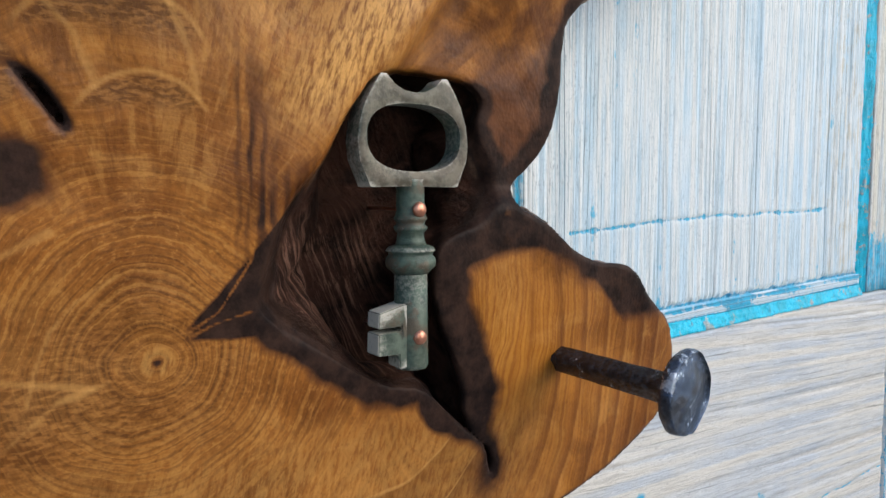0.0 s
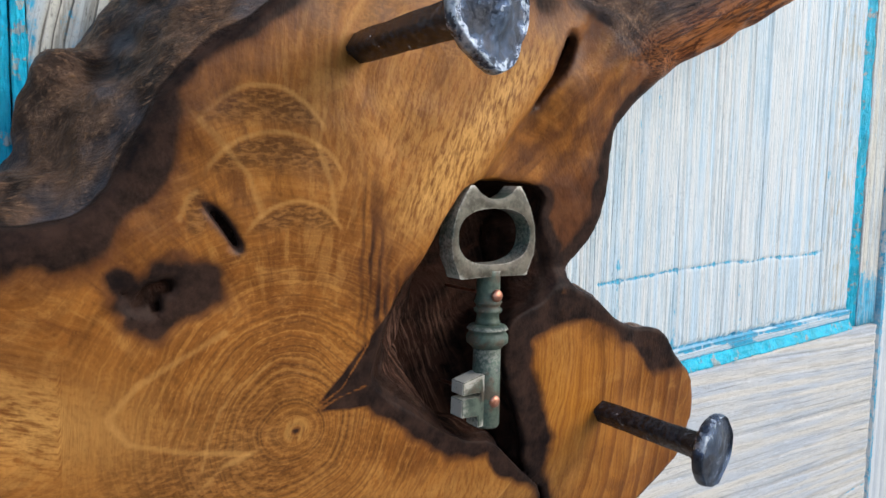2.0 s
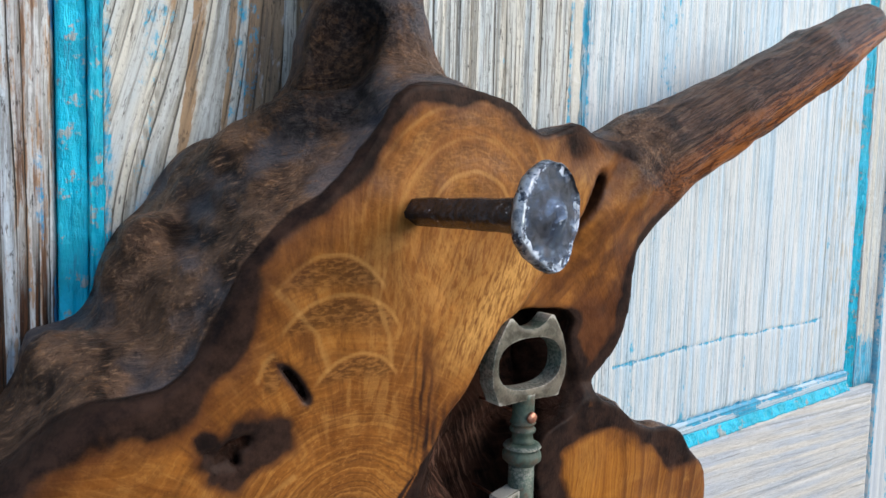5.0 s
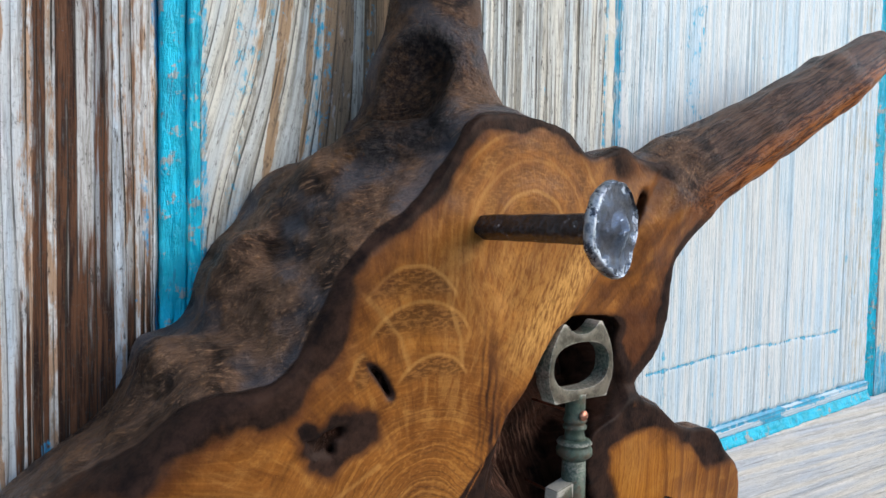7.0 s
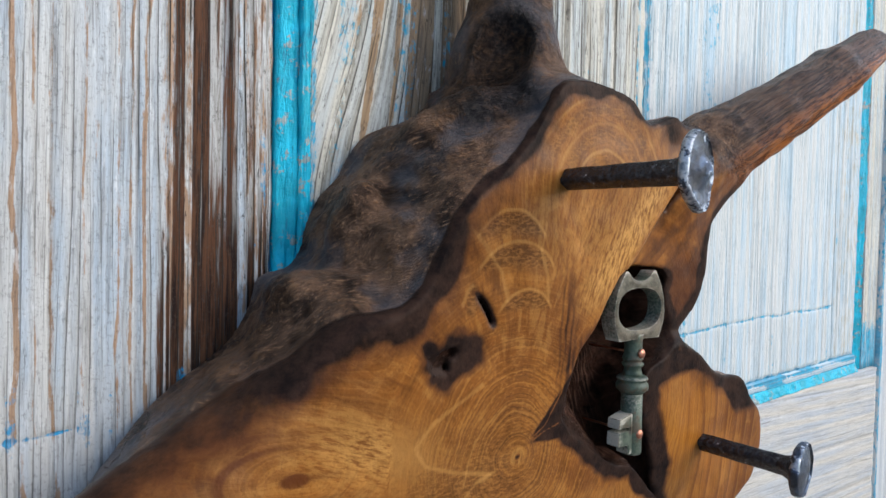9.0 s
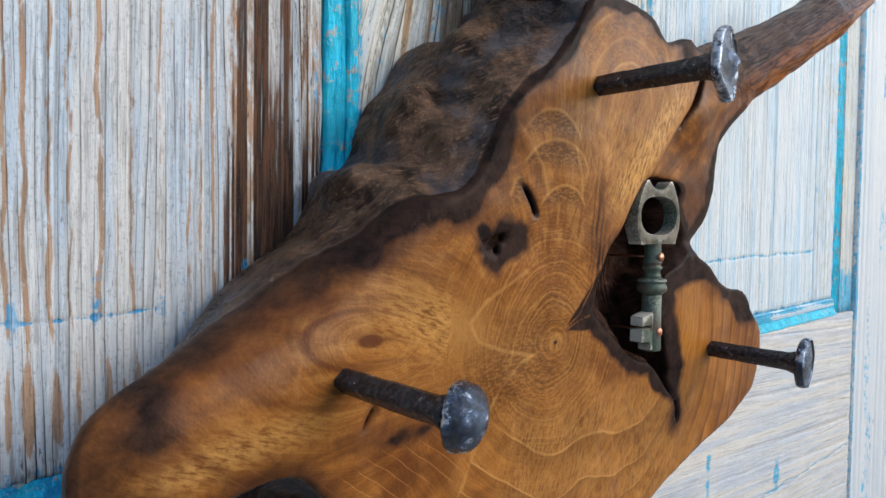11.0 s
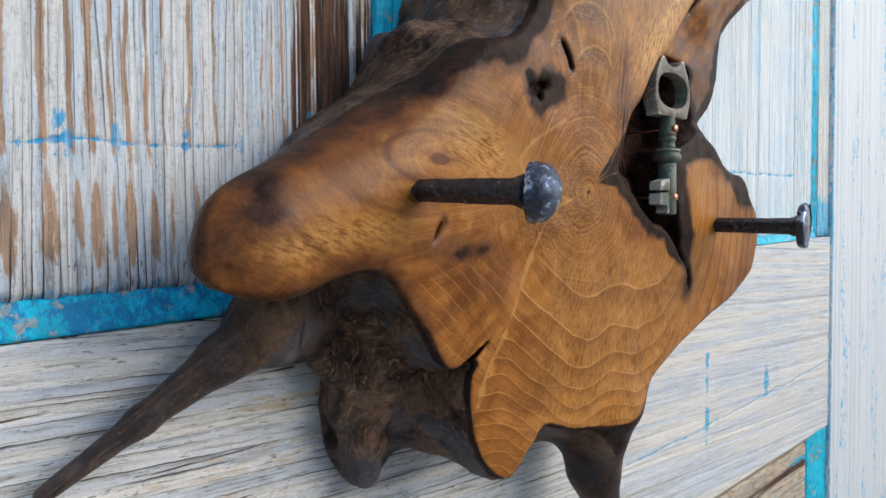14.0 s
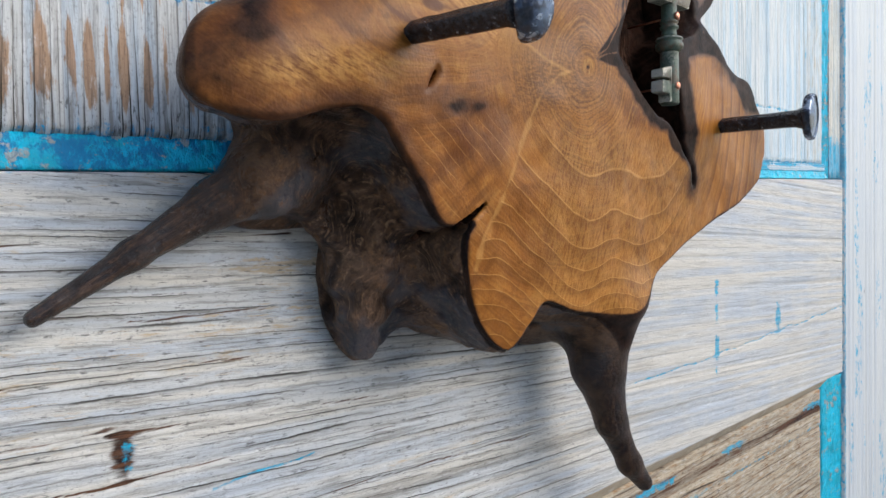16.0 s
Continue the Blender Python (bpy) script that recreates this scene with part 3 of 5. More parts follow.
def left_fields(x, z, g):
    bend = x + 0.035 * np.clip(z - 1.31, -0.05, 0.06) + 0.0030 * (vnoise(x * 60, z * 45, 0, 48) - 0.5)
    flame = 0.0 * x
    for k, (at, half, amount) in enumerate(FLAMES):          # tan tongues low on the panel, fainter stripes above
        top = 1.338 - 0.010 * float(vnoise(k * 3.7, 0.5, 0, 49))
        tongue = sstep(1.282, 1.300, z) * sstep(top + 0.008, top - 0.030, z)
        fade = 0.95 * sstep(1.330, 1.348, z) * (0.55 + 0.45 * sstep(0.30, 0.55, vnoise(k * 5.1 + 0 * x, z * 5, 0, 50)))
        flame = np.maximum(flame, amount * bell(bend, at, half * (0.50 + 0.35 * tongue)) * np.maximum(tongue, fade) * (0.60 + 0.7 * vnoise(x * 300, z * 34, 0, 42)))
    warm = 0.24 + 0.95 * flame
    worn = sstep(-0.297, -0.291, x)
    thin = sstep(0.40, 0.62, vnoise(x * 400 + 1.5 * vnoise(x * 12, z * 4, 0, 44), z * 1.6, 0, 43))
    hairline = sstep(0.42, 0.60, vnoise(x * 760 + 1.5 * vnoise(x * 12, z * 4, 0, 44), z * 2.0, 0, 38))
    wander = x + 0.0012 * (vnoise(z * 9, 0, 0, 37) - 0.5)
    core = sstep(-0.2755, -0.2705, wander) * sstep(-0.2575, -0.2620, wander) * (0.72 + 0.28 * hairline)
    outer = sstep(-0.2900, -0.2855, x) * sstep(-0.2715, -0.2745, wander)
    low = sstep(1.47, 1.38, z)
    brown = core * (0.40 + 0.60 * vnoise(x * 560, z * 6, 0, 41) + 0.25 * low) + outer * (0.02 + 0.16 * thin + 0.30 * hairline) + 0.48 * worn * (1 - core) * hairline + 0.14 * worn * low * hairline + 0.42 * hairline * sstep(1.440, 1.385, z) * sstep(-0.330, -0.295, x) + 0.55 * sstep(1.291, 1.279, z) * vnoise(x * 240, z * 160, 0, 46)
    warm = warm + worn * (1 - core) * (0.12 + 0.22 * vnoise(x * 480, z * 1.5, 0, 40)) + 0.04
    score = line_cut(x, z, 1.3435, -0.48, -0.33, 3, 0.0013) * (0.60 + 0.7 * vnoise(x * 210, 0, 0, 47))
    runs = sstep(0.66, 0.76, vnoise(x * 260, 1.0, 0, 9)) * sstep(1.328, 1.338, z) * sstep(1.378, 1.350, z)
    ragged = sstep(-0.253, -0.2400, x) * sstep(0.35, 0.75, vnoise(x * 330, z * 22, 0, 52))
    blue = 0.66 * score + 0.55 * sstep(1.292, 1.274, z) + 0.55 * runs + 0.70 * ragged + 0.08 * worn
    return brown, blue, warm, np.clip(0.34 + 0.64 * worn + 0.6 * sstep(1.306, 1.285, z + 0.008 * (vnoise(x * 140, z * 40, 0, 45) - 0.5)), 0, 1), 0.0006 * score


def right_fields(x, z, g):
    score = line_cut(x, z, 1.3375, 0.10, 0.385, 5, 0.0016)
    streak = sstep(0.58, 0.75, vnoise(x * 110, z * 2.5, 0, 23))
    blue = 0.62 * score + 0.30 * streak + 0.55 * bell(x, 0.061, 0.0030) + 0.50 * sstep(1.283, 1.279, z) + 0.18 * sstep(1.30, 1.28, z) + 0.18 * sstep(0.30, 0.05, x) + 0.75 * bell(x, 0.390, 0.003) * bell(z, 1.405, 0.003)
    brown = 0.30 * sstep(1.48, 1.60, z) * sstep(0.5, 0.7, vnoise(x * 70, z * 2, 0, 29))
    return brown, blue, 0.18 + 0.30 * sstep(0.30, 0.42, x), 0.26 + 0.35 * sstep(0.16, 0.06, x), 0.0006 * score


def centre_fields(x, z, g):
    shift = x + 0.02 * bell(z, 1.43, 0.11) * sstep(-0.12, -0.23, x)
    wide = vnoise(shift * 210, z * 1.1, 0, 51)
    west = sstep(-0.095, -0.115, x)
    warm = 0.24 + 0.80 * sstep(0.46, 0.64, wide) * sstep(-0.205, -0.185, x) * (0.2 + 0.8 * west)
    brown = 0.72 * sstep(0.58, 0.70, vnoise(shift * 190 + 4, z * 1.5, 0, 53)) * sstep(-0.195, -0.180, x) * sstep(-0.150, -0.165, x) + 0.02
    flecks = sstep(0.48, 0.66, vnoise(shift * 60, z * 14, 0, 61)) * sstep(-0.165, -0.19, x) * sstep(-0.220, -0.205, x)
    lines = sstep(0.60, 0.70, vnoise(shift * 170, z * 4, 0, 63)) * sstep(-0.185, -0.165, x)
    blue = 0.62 * bell(x, -0.2215, 0.003) + 0.44 * flecks + 0.44 * lines * (0.45 + 0.55 * west) + 0.6 * bell(x, 0.040, 0.0028)
    return brown, blue, warm * (1 - 0.35 * sstep(-0.13, -0.08, x)), 0.78 + 0.20 * sstep(-0.12, -0.08, x), 0 * x


CRACKS = ((1.1480, -0.000, -0.60, -0.392, 21), (1.1445, -0.069, -0.392, -0.245, 22), (1.1965, -0.070, -0.60, -0.26, 23), (1.2070, 0.030, -0.60, -0.37, 24),
          (1.2185, -0.020, -0.55, -0.33, 26), (1.1705, -0.060, -0.50, -0.25, 27), (1.1235, -0.060, -0.45, -0.20, 28), (1.0930, -0.050, -0.40, -0.10, 29), (1.2300, 0.0, -0.60, -0.30, 30))


def rail_fields(x, z, g):
    upper = sstep(1.19, 1.23, z)
    knot = bell(x, -0.3845, 0.0045) * bell(z, 1.133, 0.014)
    drip = bell(x, 0.159, 0.0050) * sstep(1.063, 1.070, z) * sstep(1.172, 1.160, z) * (0.35 + 0.9 * vnoise(z * 160, 0, 0, 4)) + 1.2 * bell(x, 0.297, 0.0085) * bell(z, 1.110, 0.018)
    score = line_cut(x, z, 1.088 + 0.022 * x, 0.02, 0.49, 8, 0.0012)
    wisp = line_cut(x, z, 1.108 + 0.05 * (x + 0.33), -0.345, -0.29, 18, 0.0010)
    crack = 0 * x
    for level, slope, x0, x1, seed in CRACKS:
        crack = np.maximum(crack, line_cut(x, z, level + slope * (x + 0.40) + 0.002 * (vnoise(x * 22, 0, 0, seed) - 0.5), x0, x1, seed, 0.0008) * (0.55 + 0.6 * vnoise(x * 30, 2, 0, seed)))
    # Soft shadow of the lower spike, put into the rail's colour as blue.
    spike_shadow = bell(x, -0.058, 0.006) * sstep(1.125, 1.11, z) * sstep(1.055, 1.075, z)
    blue = 0.82 * drip + 0.72 * score + 0.62 * knot + 0.30 * bell(z, 1.260, 0.004) + 0.8 * wisp + 0.30 * spike_shadow
    brown = 0.8 * crack + 0.45 * bell(x, -0.3875, 0.008) * bell(z, 1.139, 0.015) + 0.75 * bell(x, -0.3855, 0.0045) * bell(z, 1.133, 0.011)
    warm = 0.23 - 0.17 * sstep(-0.15, 0.10, x) + 0.18 * sstep(0.10, -0.10, x) * sstep(0.55, 0.75, vnoise(x * 4, z * 70, 0, 72)) + 0.20 * bell(x, -0.30, 0.05) * bell(z, 1.205, 0.02) + 0.10 * upper * sstep(0.5, 0.7, vnoise(x * 3, z * 60, 0, 71))
    return brown, blue, warm, 0.80 - 0.70 * sstep(-0.17, 0.08, x), 0.0008 * score + 0.0012 * knot + 0.0010 * crack


def stile_fields(x, z, g):
    blue = 0.46 * sstep(0.56, 0.74, vnoise(x * 60, z * 11, 0, 81)) + 0.75 * bell(x, 0.4935, 0.003)
    dot = bell(x, 0.567, 0.003) * bell(z, 1.112, 0.005)
    return 0.9 * dot, blue, 0.10 + 0 * x, 0.05 + 0 * x, 0.001 * dot


def low_fields(x, z, g):
    blue = 0.75 * bell(z, 0.985, 0.005) * sstep(0.4, 0.6, vnoise(x * 14, 0, 0, 33)) + 0.5 * bell(z, 0.957, 0.004)
    return 0.62 * bell(z, 0.979, 0.008) + 0.42 * sstep(0.5, 0.65, vnoise(x * 2, z * 90, 0, 34)), blue, 0.45 + 0 * x, 0.8 + 0 * x, 0 * x


def knot_warp(x, z):
    """The grain of the centre stile runs round a knot."""
    return 0.035 * bell(z, 1.43, 0.11) * sstep(-0.12, -0.23, x)


door = thing("door_1", "weathered panelled pine door, lime-washed white with worn turquoise paint", "door", kind="structure")
board("panel", -0.80, -0.2392, 1.2755, 1.98, 0.006, 'z', door, PANEL_LEFT, "lime-washed pine panel with tan grain stripes", 0.0011, 0.0033, 3, left_fields, step=0.0008, edge=0.004, levels=(1.3435, 1.2800))
board("panel", 0.0585, 0.443, 1.2790, 1.98, 0.006, 'z', door, PANEL_RIGHT, "white-washed pine panel with fine blue streaks", 0.0012, 0.0040, 14, right_fields, edge=0.003, levels=(1.3375, 1.284))
board("stile", -0.2228, 0.0420, 1.2605, 1.98, 0.0, 'z', door, STILE, "grey-white pine centre stile with wavy grain", 0.0015, 0.0036, 25, centre_fields, warp=knot_warp)
board("rail", -0.80, 0.4890, 1.0150, 1.2600, 0.0, 'x', door, RAIL, "lime-washed pine rail with horizontal grain", 0.0012, 0.0055, 36, rail_fields, step=0.0010, warp=lambda x, z: 0.065 * x)
board("stile", 0.4915, 0.7600, 0.20, 1.98, -0.002, 'z', door, SIDE, "white-washed pine side stile", 0.0010, 0.0070, 47, stile_fields, step=0.0016)
board("panel", -0.80, 0.4420, 0.55, 1.0000, 0.010, 'x', door, BROWN, "bare brown pine panel with turquoise traces", 0.0014, 0.0060, 58, low_fields, step=0.0016)
strip("bead", [(-0.2388, 0.006, 1.262), (-0.2388, 0.006, 1.98), (-0.2288, 0.003, 1.98), (-0.2288, 0.003, 1.262)], door, TEAL, "worn turquoise painted bead")
strip("lip", [(-0.2280, 0.000, 1.262), (-0.2280, 0.000, 1.98), (-0.2234, -0.0005, 1.98), (-0.2234, -0.0005, 1.262)], door, TEAL, "lifting edge of turquoise paint")
strip("bead", [(0.0430, 0.001, 1.262), (0.0430, 0.001, 1.98), (0.0580, 0.009, 1.98), (0.0580, 0.009, 1.262)], door, STILE)
strip("bead", [(0.4435, 0.009, 1.262), (0.4435, 0.009, 1.98), (0.4525, 0.004, 1.98), (0.4525, 0.004, 1.262)], door, TEAL, "worn turquoise painted bead")
board("bevel", 0.4530, 0.4900, 1.262, 1.98, 0.003, 'z', door, STILE, "grey bevel beside the side stile with turquoise remains", 0.0008, 0.006, 66, lambda x, z, g: (0.1 + 0 * x, 0.75 * sstep(1.33, 1.28, z) + 0.25, 0.3 + 0 * x, 0.4 + 0 * x, 0 * x))
strip("bead", [(-0.80, 0.001, 1.2610), (-0.2415, 0.001, 1.2610), (-0.2415, 0.008, 1.2770), (-0.80, 0.008, 1.2770)], door, DEEP, "worn turquoise painted bead")
strip("bead", [(0.0590, 0.001, 1.2610), (0.4425, 0.001, 1.2610), (0.4425, 0.005, 1.2698), (0.0590, 0.005, 1.2698)], door, TEAL, "worn turquoise painted bead")
board("fillet", 0.0590, 0.4425, 1.2700, 1.2786, 0.0045, 'x', door, PANEL_RIGHT, "white-washed fillet with turquoise remains", 0.0006, 0.0040, 67,
      lambda x, z, g: (0 * x, 0.30 + 0.45 * sstep(0.45, 0.65, vnoise(x * 30, z * 260, 0, 68)) + 0.4 * sstep(1.2715, 1.2700, z), 0.2 + 0 * x, 0.3 + 0 * x, 0 * x))
strip("bead", [(0.4430, 0.010, 0.55), (0.4430, 0.010, 1.012), (0.4900, 0.002, 1.012), (0.4900, 0.002, 0.55)], door, TEAL, "worn turquoise painted bead")
strip("bead", [(-0.80, 0.012, 1.0010), (0.4425, 0.012, 1.0010), (0.4425, 0.002, 1.0140), (-0.80, 0.002, 1.0140)], door, BROWN)


def flake(x, y, z, tall, wide, curl, parent):
    """A lifted chip of paint."""
    bm = bmesh.new()
    rows = []
    for i in range(7):
        t = i / 6
        rows.append([bm.verts.new((x + wide * (s - 0.5) * (1 - 0.6 * abs(2 * t - 1)), y - curl * (s ** 2) * math.sin(math.pi * t) + d, z + SLOPE * x + tall * (t - 0.5))) for d in (0, 0.0005) for s in (0, 0.5, 1)])
    for a, b in zip(rows, rows[1:]):
        for k in (0, 1, 3, 4):
            bm.faces.new((a[k], a[k + 1], b[k + 1], b[k]))
        bm.faces.new((a[0], a[3], b[3], b[0]))
        bm.faces.new((a[2], a[5], b[5], b[2]))
    return part("paint_flake", bm, TEAL, parent, "curled chip of turquoise paint")


for x, z, tall, wide, curl in ((-0.2245, 1.536, 0.048, 0.0030, 0.0035), (-0.2255, 1.429, 0.021, 0.0028, 0.0040), (-0.2228, 1.498, 0.006, 0.0022, 0.0012), (-0.2232, 1.458, 0.011, 0.0016, 0.0014), (-0.2228, 1.441, 0.005, 0.0020, 0.0012)):
    flake(x, 0.0005, z, tall, wide, curl, door)


def block(name, lo, hi, material, label, category, kind="structure"):
    bm = bmesh.new()
    bmesh.ops.create_cube(bm, size=1)
    for v in bm.verts:
        v.co = Vector([lo[k] + (v.co[k] + 0.5) * (hi[k] - lo[k]) for k in range(3)])
    ob = part(name, bm, material, smooth=False)
    return tagged(ob, label, category, kind=kind)


block("wall_front", (-4.0, 0.045, -0.1), (4.0, 0.30, 3.2), PLASTER, "plain plastered house wall behind the door", "wall")
# Unseen wall, added behind the camera to darken reflections near the horizon.
block("wall_unseen", (-5.0, -3.6, 0.0), (5.0, -3.4, 2.0), UNSEEN_WALL, "unseen brown wall added across from the door to darken reflections", "wall")
block("ground", (-400, -400, -0.2), (400, 400, 0.0), PAVING, "grey paved ground in front of the door", "ground")

# ---------------------------------------------------------------- the wooden slab
FACE = [(-0.138, 1.493), (-0.124, 1.497), (-0.106, 1.498), (-0.085, 1.494), (-0.071, 1.484), (-0.063, 1.483), (-0.046, 1.489), (-0.034, 1.484), (-0.010, 1.478),
        (0.027, 1.460), (0.018, 1.442), (0.0095, 1.428), (0.0085, 1.406), (0.0055, 1.388), (-0.003, 1.374), (-0.014, 1.365), (-0.013, 1.357), (0.000, 1.351),
        (0.017, 1.339), (0.032, 1.333), (0.053, 1.329), (0.068, 1.313), (0.084, 1.298), (0.088, 1.278), (0.079, 1.256), (0.052, 1.239), (0.005, 1.221),
        (-0.034, 1.203), (-0.062, 1.187), (-0.077, 1.171), (-0.089, 1.165), (-0.111, 1.164), (-0.149, 1.170), (-0.176, 1.178), (-0.188, 1.168), (-0.206, 1.153),
        (-0.226, 1.166), (-0.237, 1.188), (-0.241, 1.214)]
FACE += [(-0.237, 1.224), (-0.256, 1.222), (-0.269, 1.237), (-0.285, 1.259), (-0.300, 1.273), (-0.319, 1.273), (-0.346, 1.265), (-0.366, 1.267), (-0.379, 1.275),
         (-0.381, 1.290), (-0.374, 1.306), (-0.358, 1.318), (-0.322, 1.337), (-0.291, 1.356), (-0.266, 1.369), (-0.245, 1.384), (-0.222, 1.388), (-0.209, 1.399),
         (-0.201, 1.415), (-0.190, 1.433), (-0.164, 1.456), (-0.150, 1.474)]
BACK = [(-0.251, 1.398), (-0.236, 1.403), (-0.229, 1.412), (-0.226, 1.424), (-0.219, 1.438), (-0.209, 1.448), (-0.203, 1.459), (-0.192, 1.472), (-0.174, 1.479), (-0.158, 1.486), (-0.140, 1.497),
        (-0.105, 1.514), (-0.070, 1.502), (-0.045, 1.482), (-0.018, 1.465), (-0.004, 1.430), (-0.002, 1.392), (-0.012, 1.364), (0.000, 1.344), (0.050, 1.312),
        (0.070, 1.284), (0.060, 1.252), (0.016, 1.226), (-0.040, 1.190), (-0.070, 1.155), (-0.100, 1.140), (-0.140, 1.143), (-0.180, 1.151), (-0.214, 1.158),
        (-0.230, 1.164), (-0.250, 1.156), (-0.264, 1.150), (-0.279, 1.169), (-0.285, 1.196), (-0.282, 1.222), (-0.312, 1.222), (-0.334, 1.226), (-0.340, 1.244),
        (-0.330, 1.268), (-0.336, 1.290), (-0.325, 1.312), (-0.299, 1.344), (-0.268, 1.366), (-0.256, 1.383)]
POCKET = [(-0.085, 1.395), (-0.079, 1.401), (-0.066, 1.4045), (-0.050, 1.404), (-0.037, 1.402), (-0.031, 1.396), (-0.033, 1.389), (-0.031, 1.383), (-0.027, 1.376),
          (-0.0235, 1.368), (-0.0235, 1.360), (-0.028, 1.354), (-0.033, 1.3505), (-0.042, 1.348), (-0.051, 1.343), (-0.053, 1.334), (-0.052, 1.321), (-0.044, 1.303),
          (-0.037, 1.286), (-0.037, 1.279), (-0.031, 1.267), (-0.023, 1.260), (-0.0205, 1.250), (-0.0225, 1.2495), (-0.026, 1.260), (-0.034, 1.268), (-0.044, 1.278),
          (-0.056, 1.290), (-0.071, 1.294), (-0.091, 1.305), (-0.117, 1.323), (-0.119, 1.335), (-0.115, 1.350), (-0.110, 1.363), (-0.101, 1.372), (-0.091, 1.388)]
KNOT_HOLE = [(-0.2117, 1.3734), (-0.2082, 1.3748), (-0.2028, 1.3718), (-0.198, 1.3762), (-0.193, 1.3767), (-0.1852, 1.3755), (-0.1776, 1.3686), (-0.1781, 1.3632), (-0.186, 1.3603),
             (-0.1938, 1.3574), (-0.1974, 1.3521), (-0.2025, 1.3555), (-0.208, 1.3616), (-0.2104, 1.3676)]
PIT = [(-0.2111, 1.3727), (-0.2063, 1.3696), (-0.2003, 1.3714), (-0.1941, 1.3693), (-0.1951, 1.3616), (-0.1975, 1.3567), (-0.2037, 1.359), (-0.2086, 1.3648)]
SLOT = [(-0.1835, 1.395), (-0.1765, 1.3910), (-0.1705, 1.3810), (-0.1725, 1.3795), (-0.1785, 1.3875)]
SPLIT = [(-0.2725, 1.284), (-0.2695, 1.292), (-0.2645, 1.2990), (-0.2630, 1.2955), (-0.2660, 1.2895)]
NOTCH = [(-0.2275, 1.2345), (-0.238, 1.2275), (-0.252, 1.2195), (-0.2505, 1.2165), (-0.2385, 1.2250)]
UPPER_GAP = [(-0.046, 1.433), (-0.039, 1.448), (-0.036, 1.457), (-0.031, 1.467), (-0.026, 1.463), (-0.030, 1.452), (-0.036, 1.444)]
LINES = {key: spline(value) for key, value in dict(face=FACE, back=BACK, pocket=POCKET, hole=KNOT_HOLE, pit=PIT, slot=SLOT, split=SPLIT, notch=NOTCH, gap=UPPER_GAP).items()}


def face_level(x, z):
    """Depth of the sawn face: it leans a little, and the arm beside the key lies lower."""
    level = -0.084 - 0.075 * (z - 1.37)
    right_of = (x + 0.085) * 0.80 - (z - 1.395) * 0.60     # beyond the ridge that runs up from the key
    arm = sstep(0.001, 0.010, right_of) * sstep(1.355, 1.366, z)
    roll = sstep(1.275, 1.335, z) * sstep(-0.215, -0.290, x)
    away = np.clip(((x + 0.30) * -0.52 + (z - 1.300) * 0.85 + 0.006) / 0.050, 0, 1.5)     # towards the upper flank of the lobe
    end = np.clip((-0.345 - x) / 0.040, 0, 1)
    return level + 0.006 * arm + 0.016 * roll * away ** 2 + 0.012 * end ** 2


def cone(px, py, pz, a, b, ra, rb):
    ax, ay, az = a
    ex, ey, ez = b[0] - ax, b[1] - ay, b[2] - az
    t = np.clip(((px - ax) * ex + (py - ay) * ey + (pz - az) * ez) / (ex * ex + ey * ey + ez * ez), 0, 1)
    return np.sqrt((px - ax - t * ex) ** 2 + (py - ay - t * ey) ** 2 + (pz - az - t * ez) ** 2) - (ra + (rb - ra) * t)


def blend(a, b, k):
    h = np.clip(0.5 + 0.5 * (b - a) / k, 0, 1)
    return b + (a - b) * h - k * h * (1 - h)


def limb(px, py, pz, chain):
    out = None
    for (ax, ay, az, ra), (bx, by, bz, rb) in zip(chain, chain[1:]):
        d = cone(px, py, pz, (ax, ay, az), (bx, by, bz), ra, rb)
        out = d if out is None else blend(out, d, 0.006)
    return out


BRANCH = [(-0.020, -0.062, 1.452, 0.027), (0.030, -0.068, 1.478, 0.0255), (0.090, -0.070, 1.503, 0.0215), (0.190, -0.070, 1.548, 0.0205), (0.262, -0.068, 1.581, 0.0165)]
STUB = [(-0.124, -0.036, 1.480, 0.036), (-0.124, -0.036, 1.515, 0.029), (-0.121, -0.036, 1.548, 0.0215), (-0.119, -0.038, 1.62, 0.019), (-0.112, -0.040, 1.70, 0.016)]
HOLLOW = ((-0.162, -0.064, 1.501), (-0.145, -0.061, 1.523), 0.024, 0.016)
LEFT_SPIKE = [(-0.314, -0.020, 1.250, 0.0200), (-0.350, -0.022, 1.2345, 0.0106), (-0.386, -0.020, 1.2125, 0.0058), (-0.4225, -0.014, 1.1885, 0.0038)]
LOWER_SPIKE = [(-0.090, -0.040, 1.165, 0.030), (-0.088, -0.040, 1.125, 0.0180), (-0.0765, -0.042, 1.085, 0.0105), (-0.0575, -0.044, 1.052, 0.0080), (-0.0425, -0.046, 1.035, 0.0062)]
STUMP = [(-0.258, -0.020, 1.245, 0.022), (-0.267, -0.018, 1.206, 0.0185), (-0.267, -0.016, 1.178, 0.0145), (-0.265, -0.014, 1.163, 0.009)]
FOLD = [(-0.296, -0.016, 1.232, 0.010), (-0.283, -0.018, 1.216, 0.0085), (-0.281, -0.017, 1.194, 0.007)]
CREST = [(-0.186, -0.042, 1.469, 0.009), (-0.162, -0.056, 1.481, 0.0095), (-0.132, -0.068, 1.491, 0.009), (-0.106, -0.078, 1.494, 0.006)]
BUMP = [(-0.216, -0.040, 1.436, 0.0095), (-0.222, -0.034, 1.418, 0.009)]
SHELF = [(-0.244, -0.034, 1.394, 0.0085), (-0.226, -0.058, 1.396, 0.008)]
CELL = 0.0016


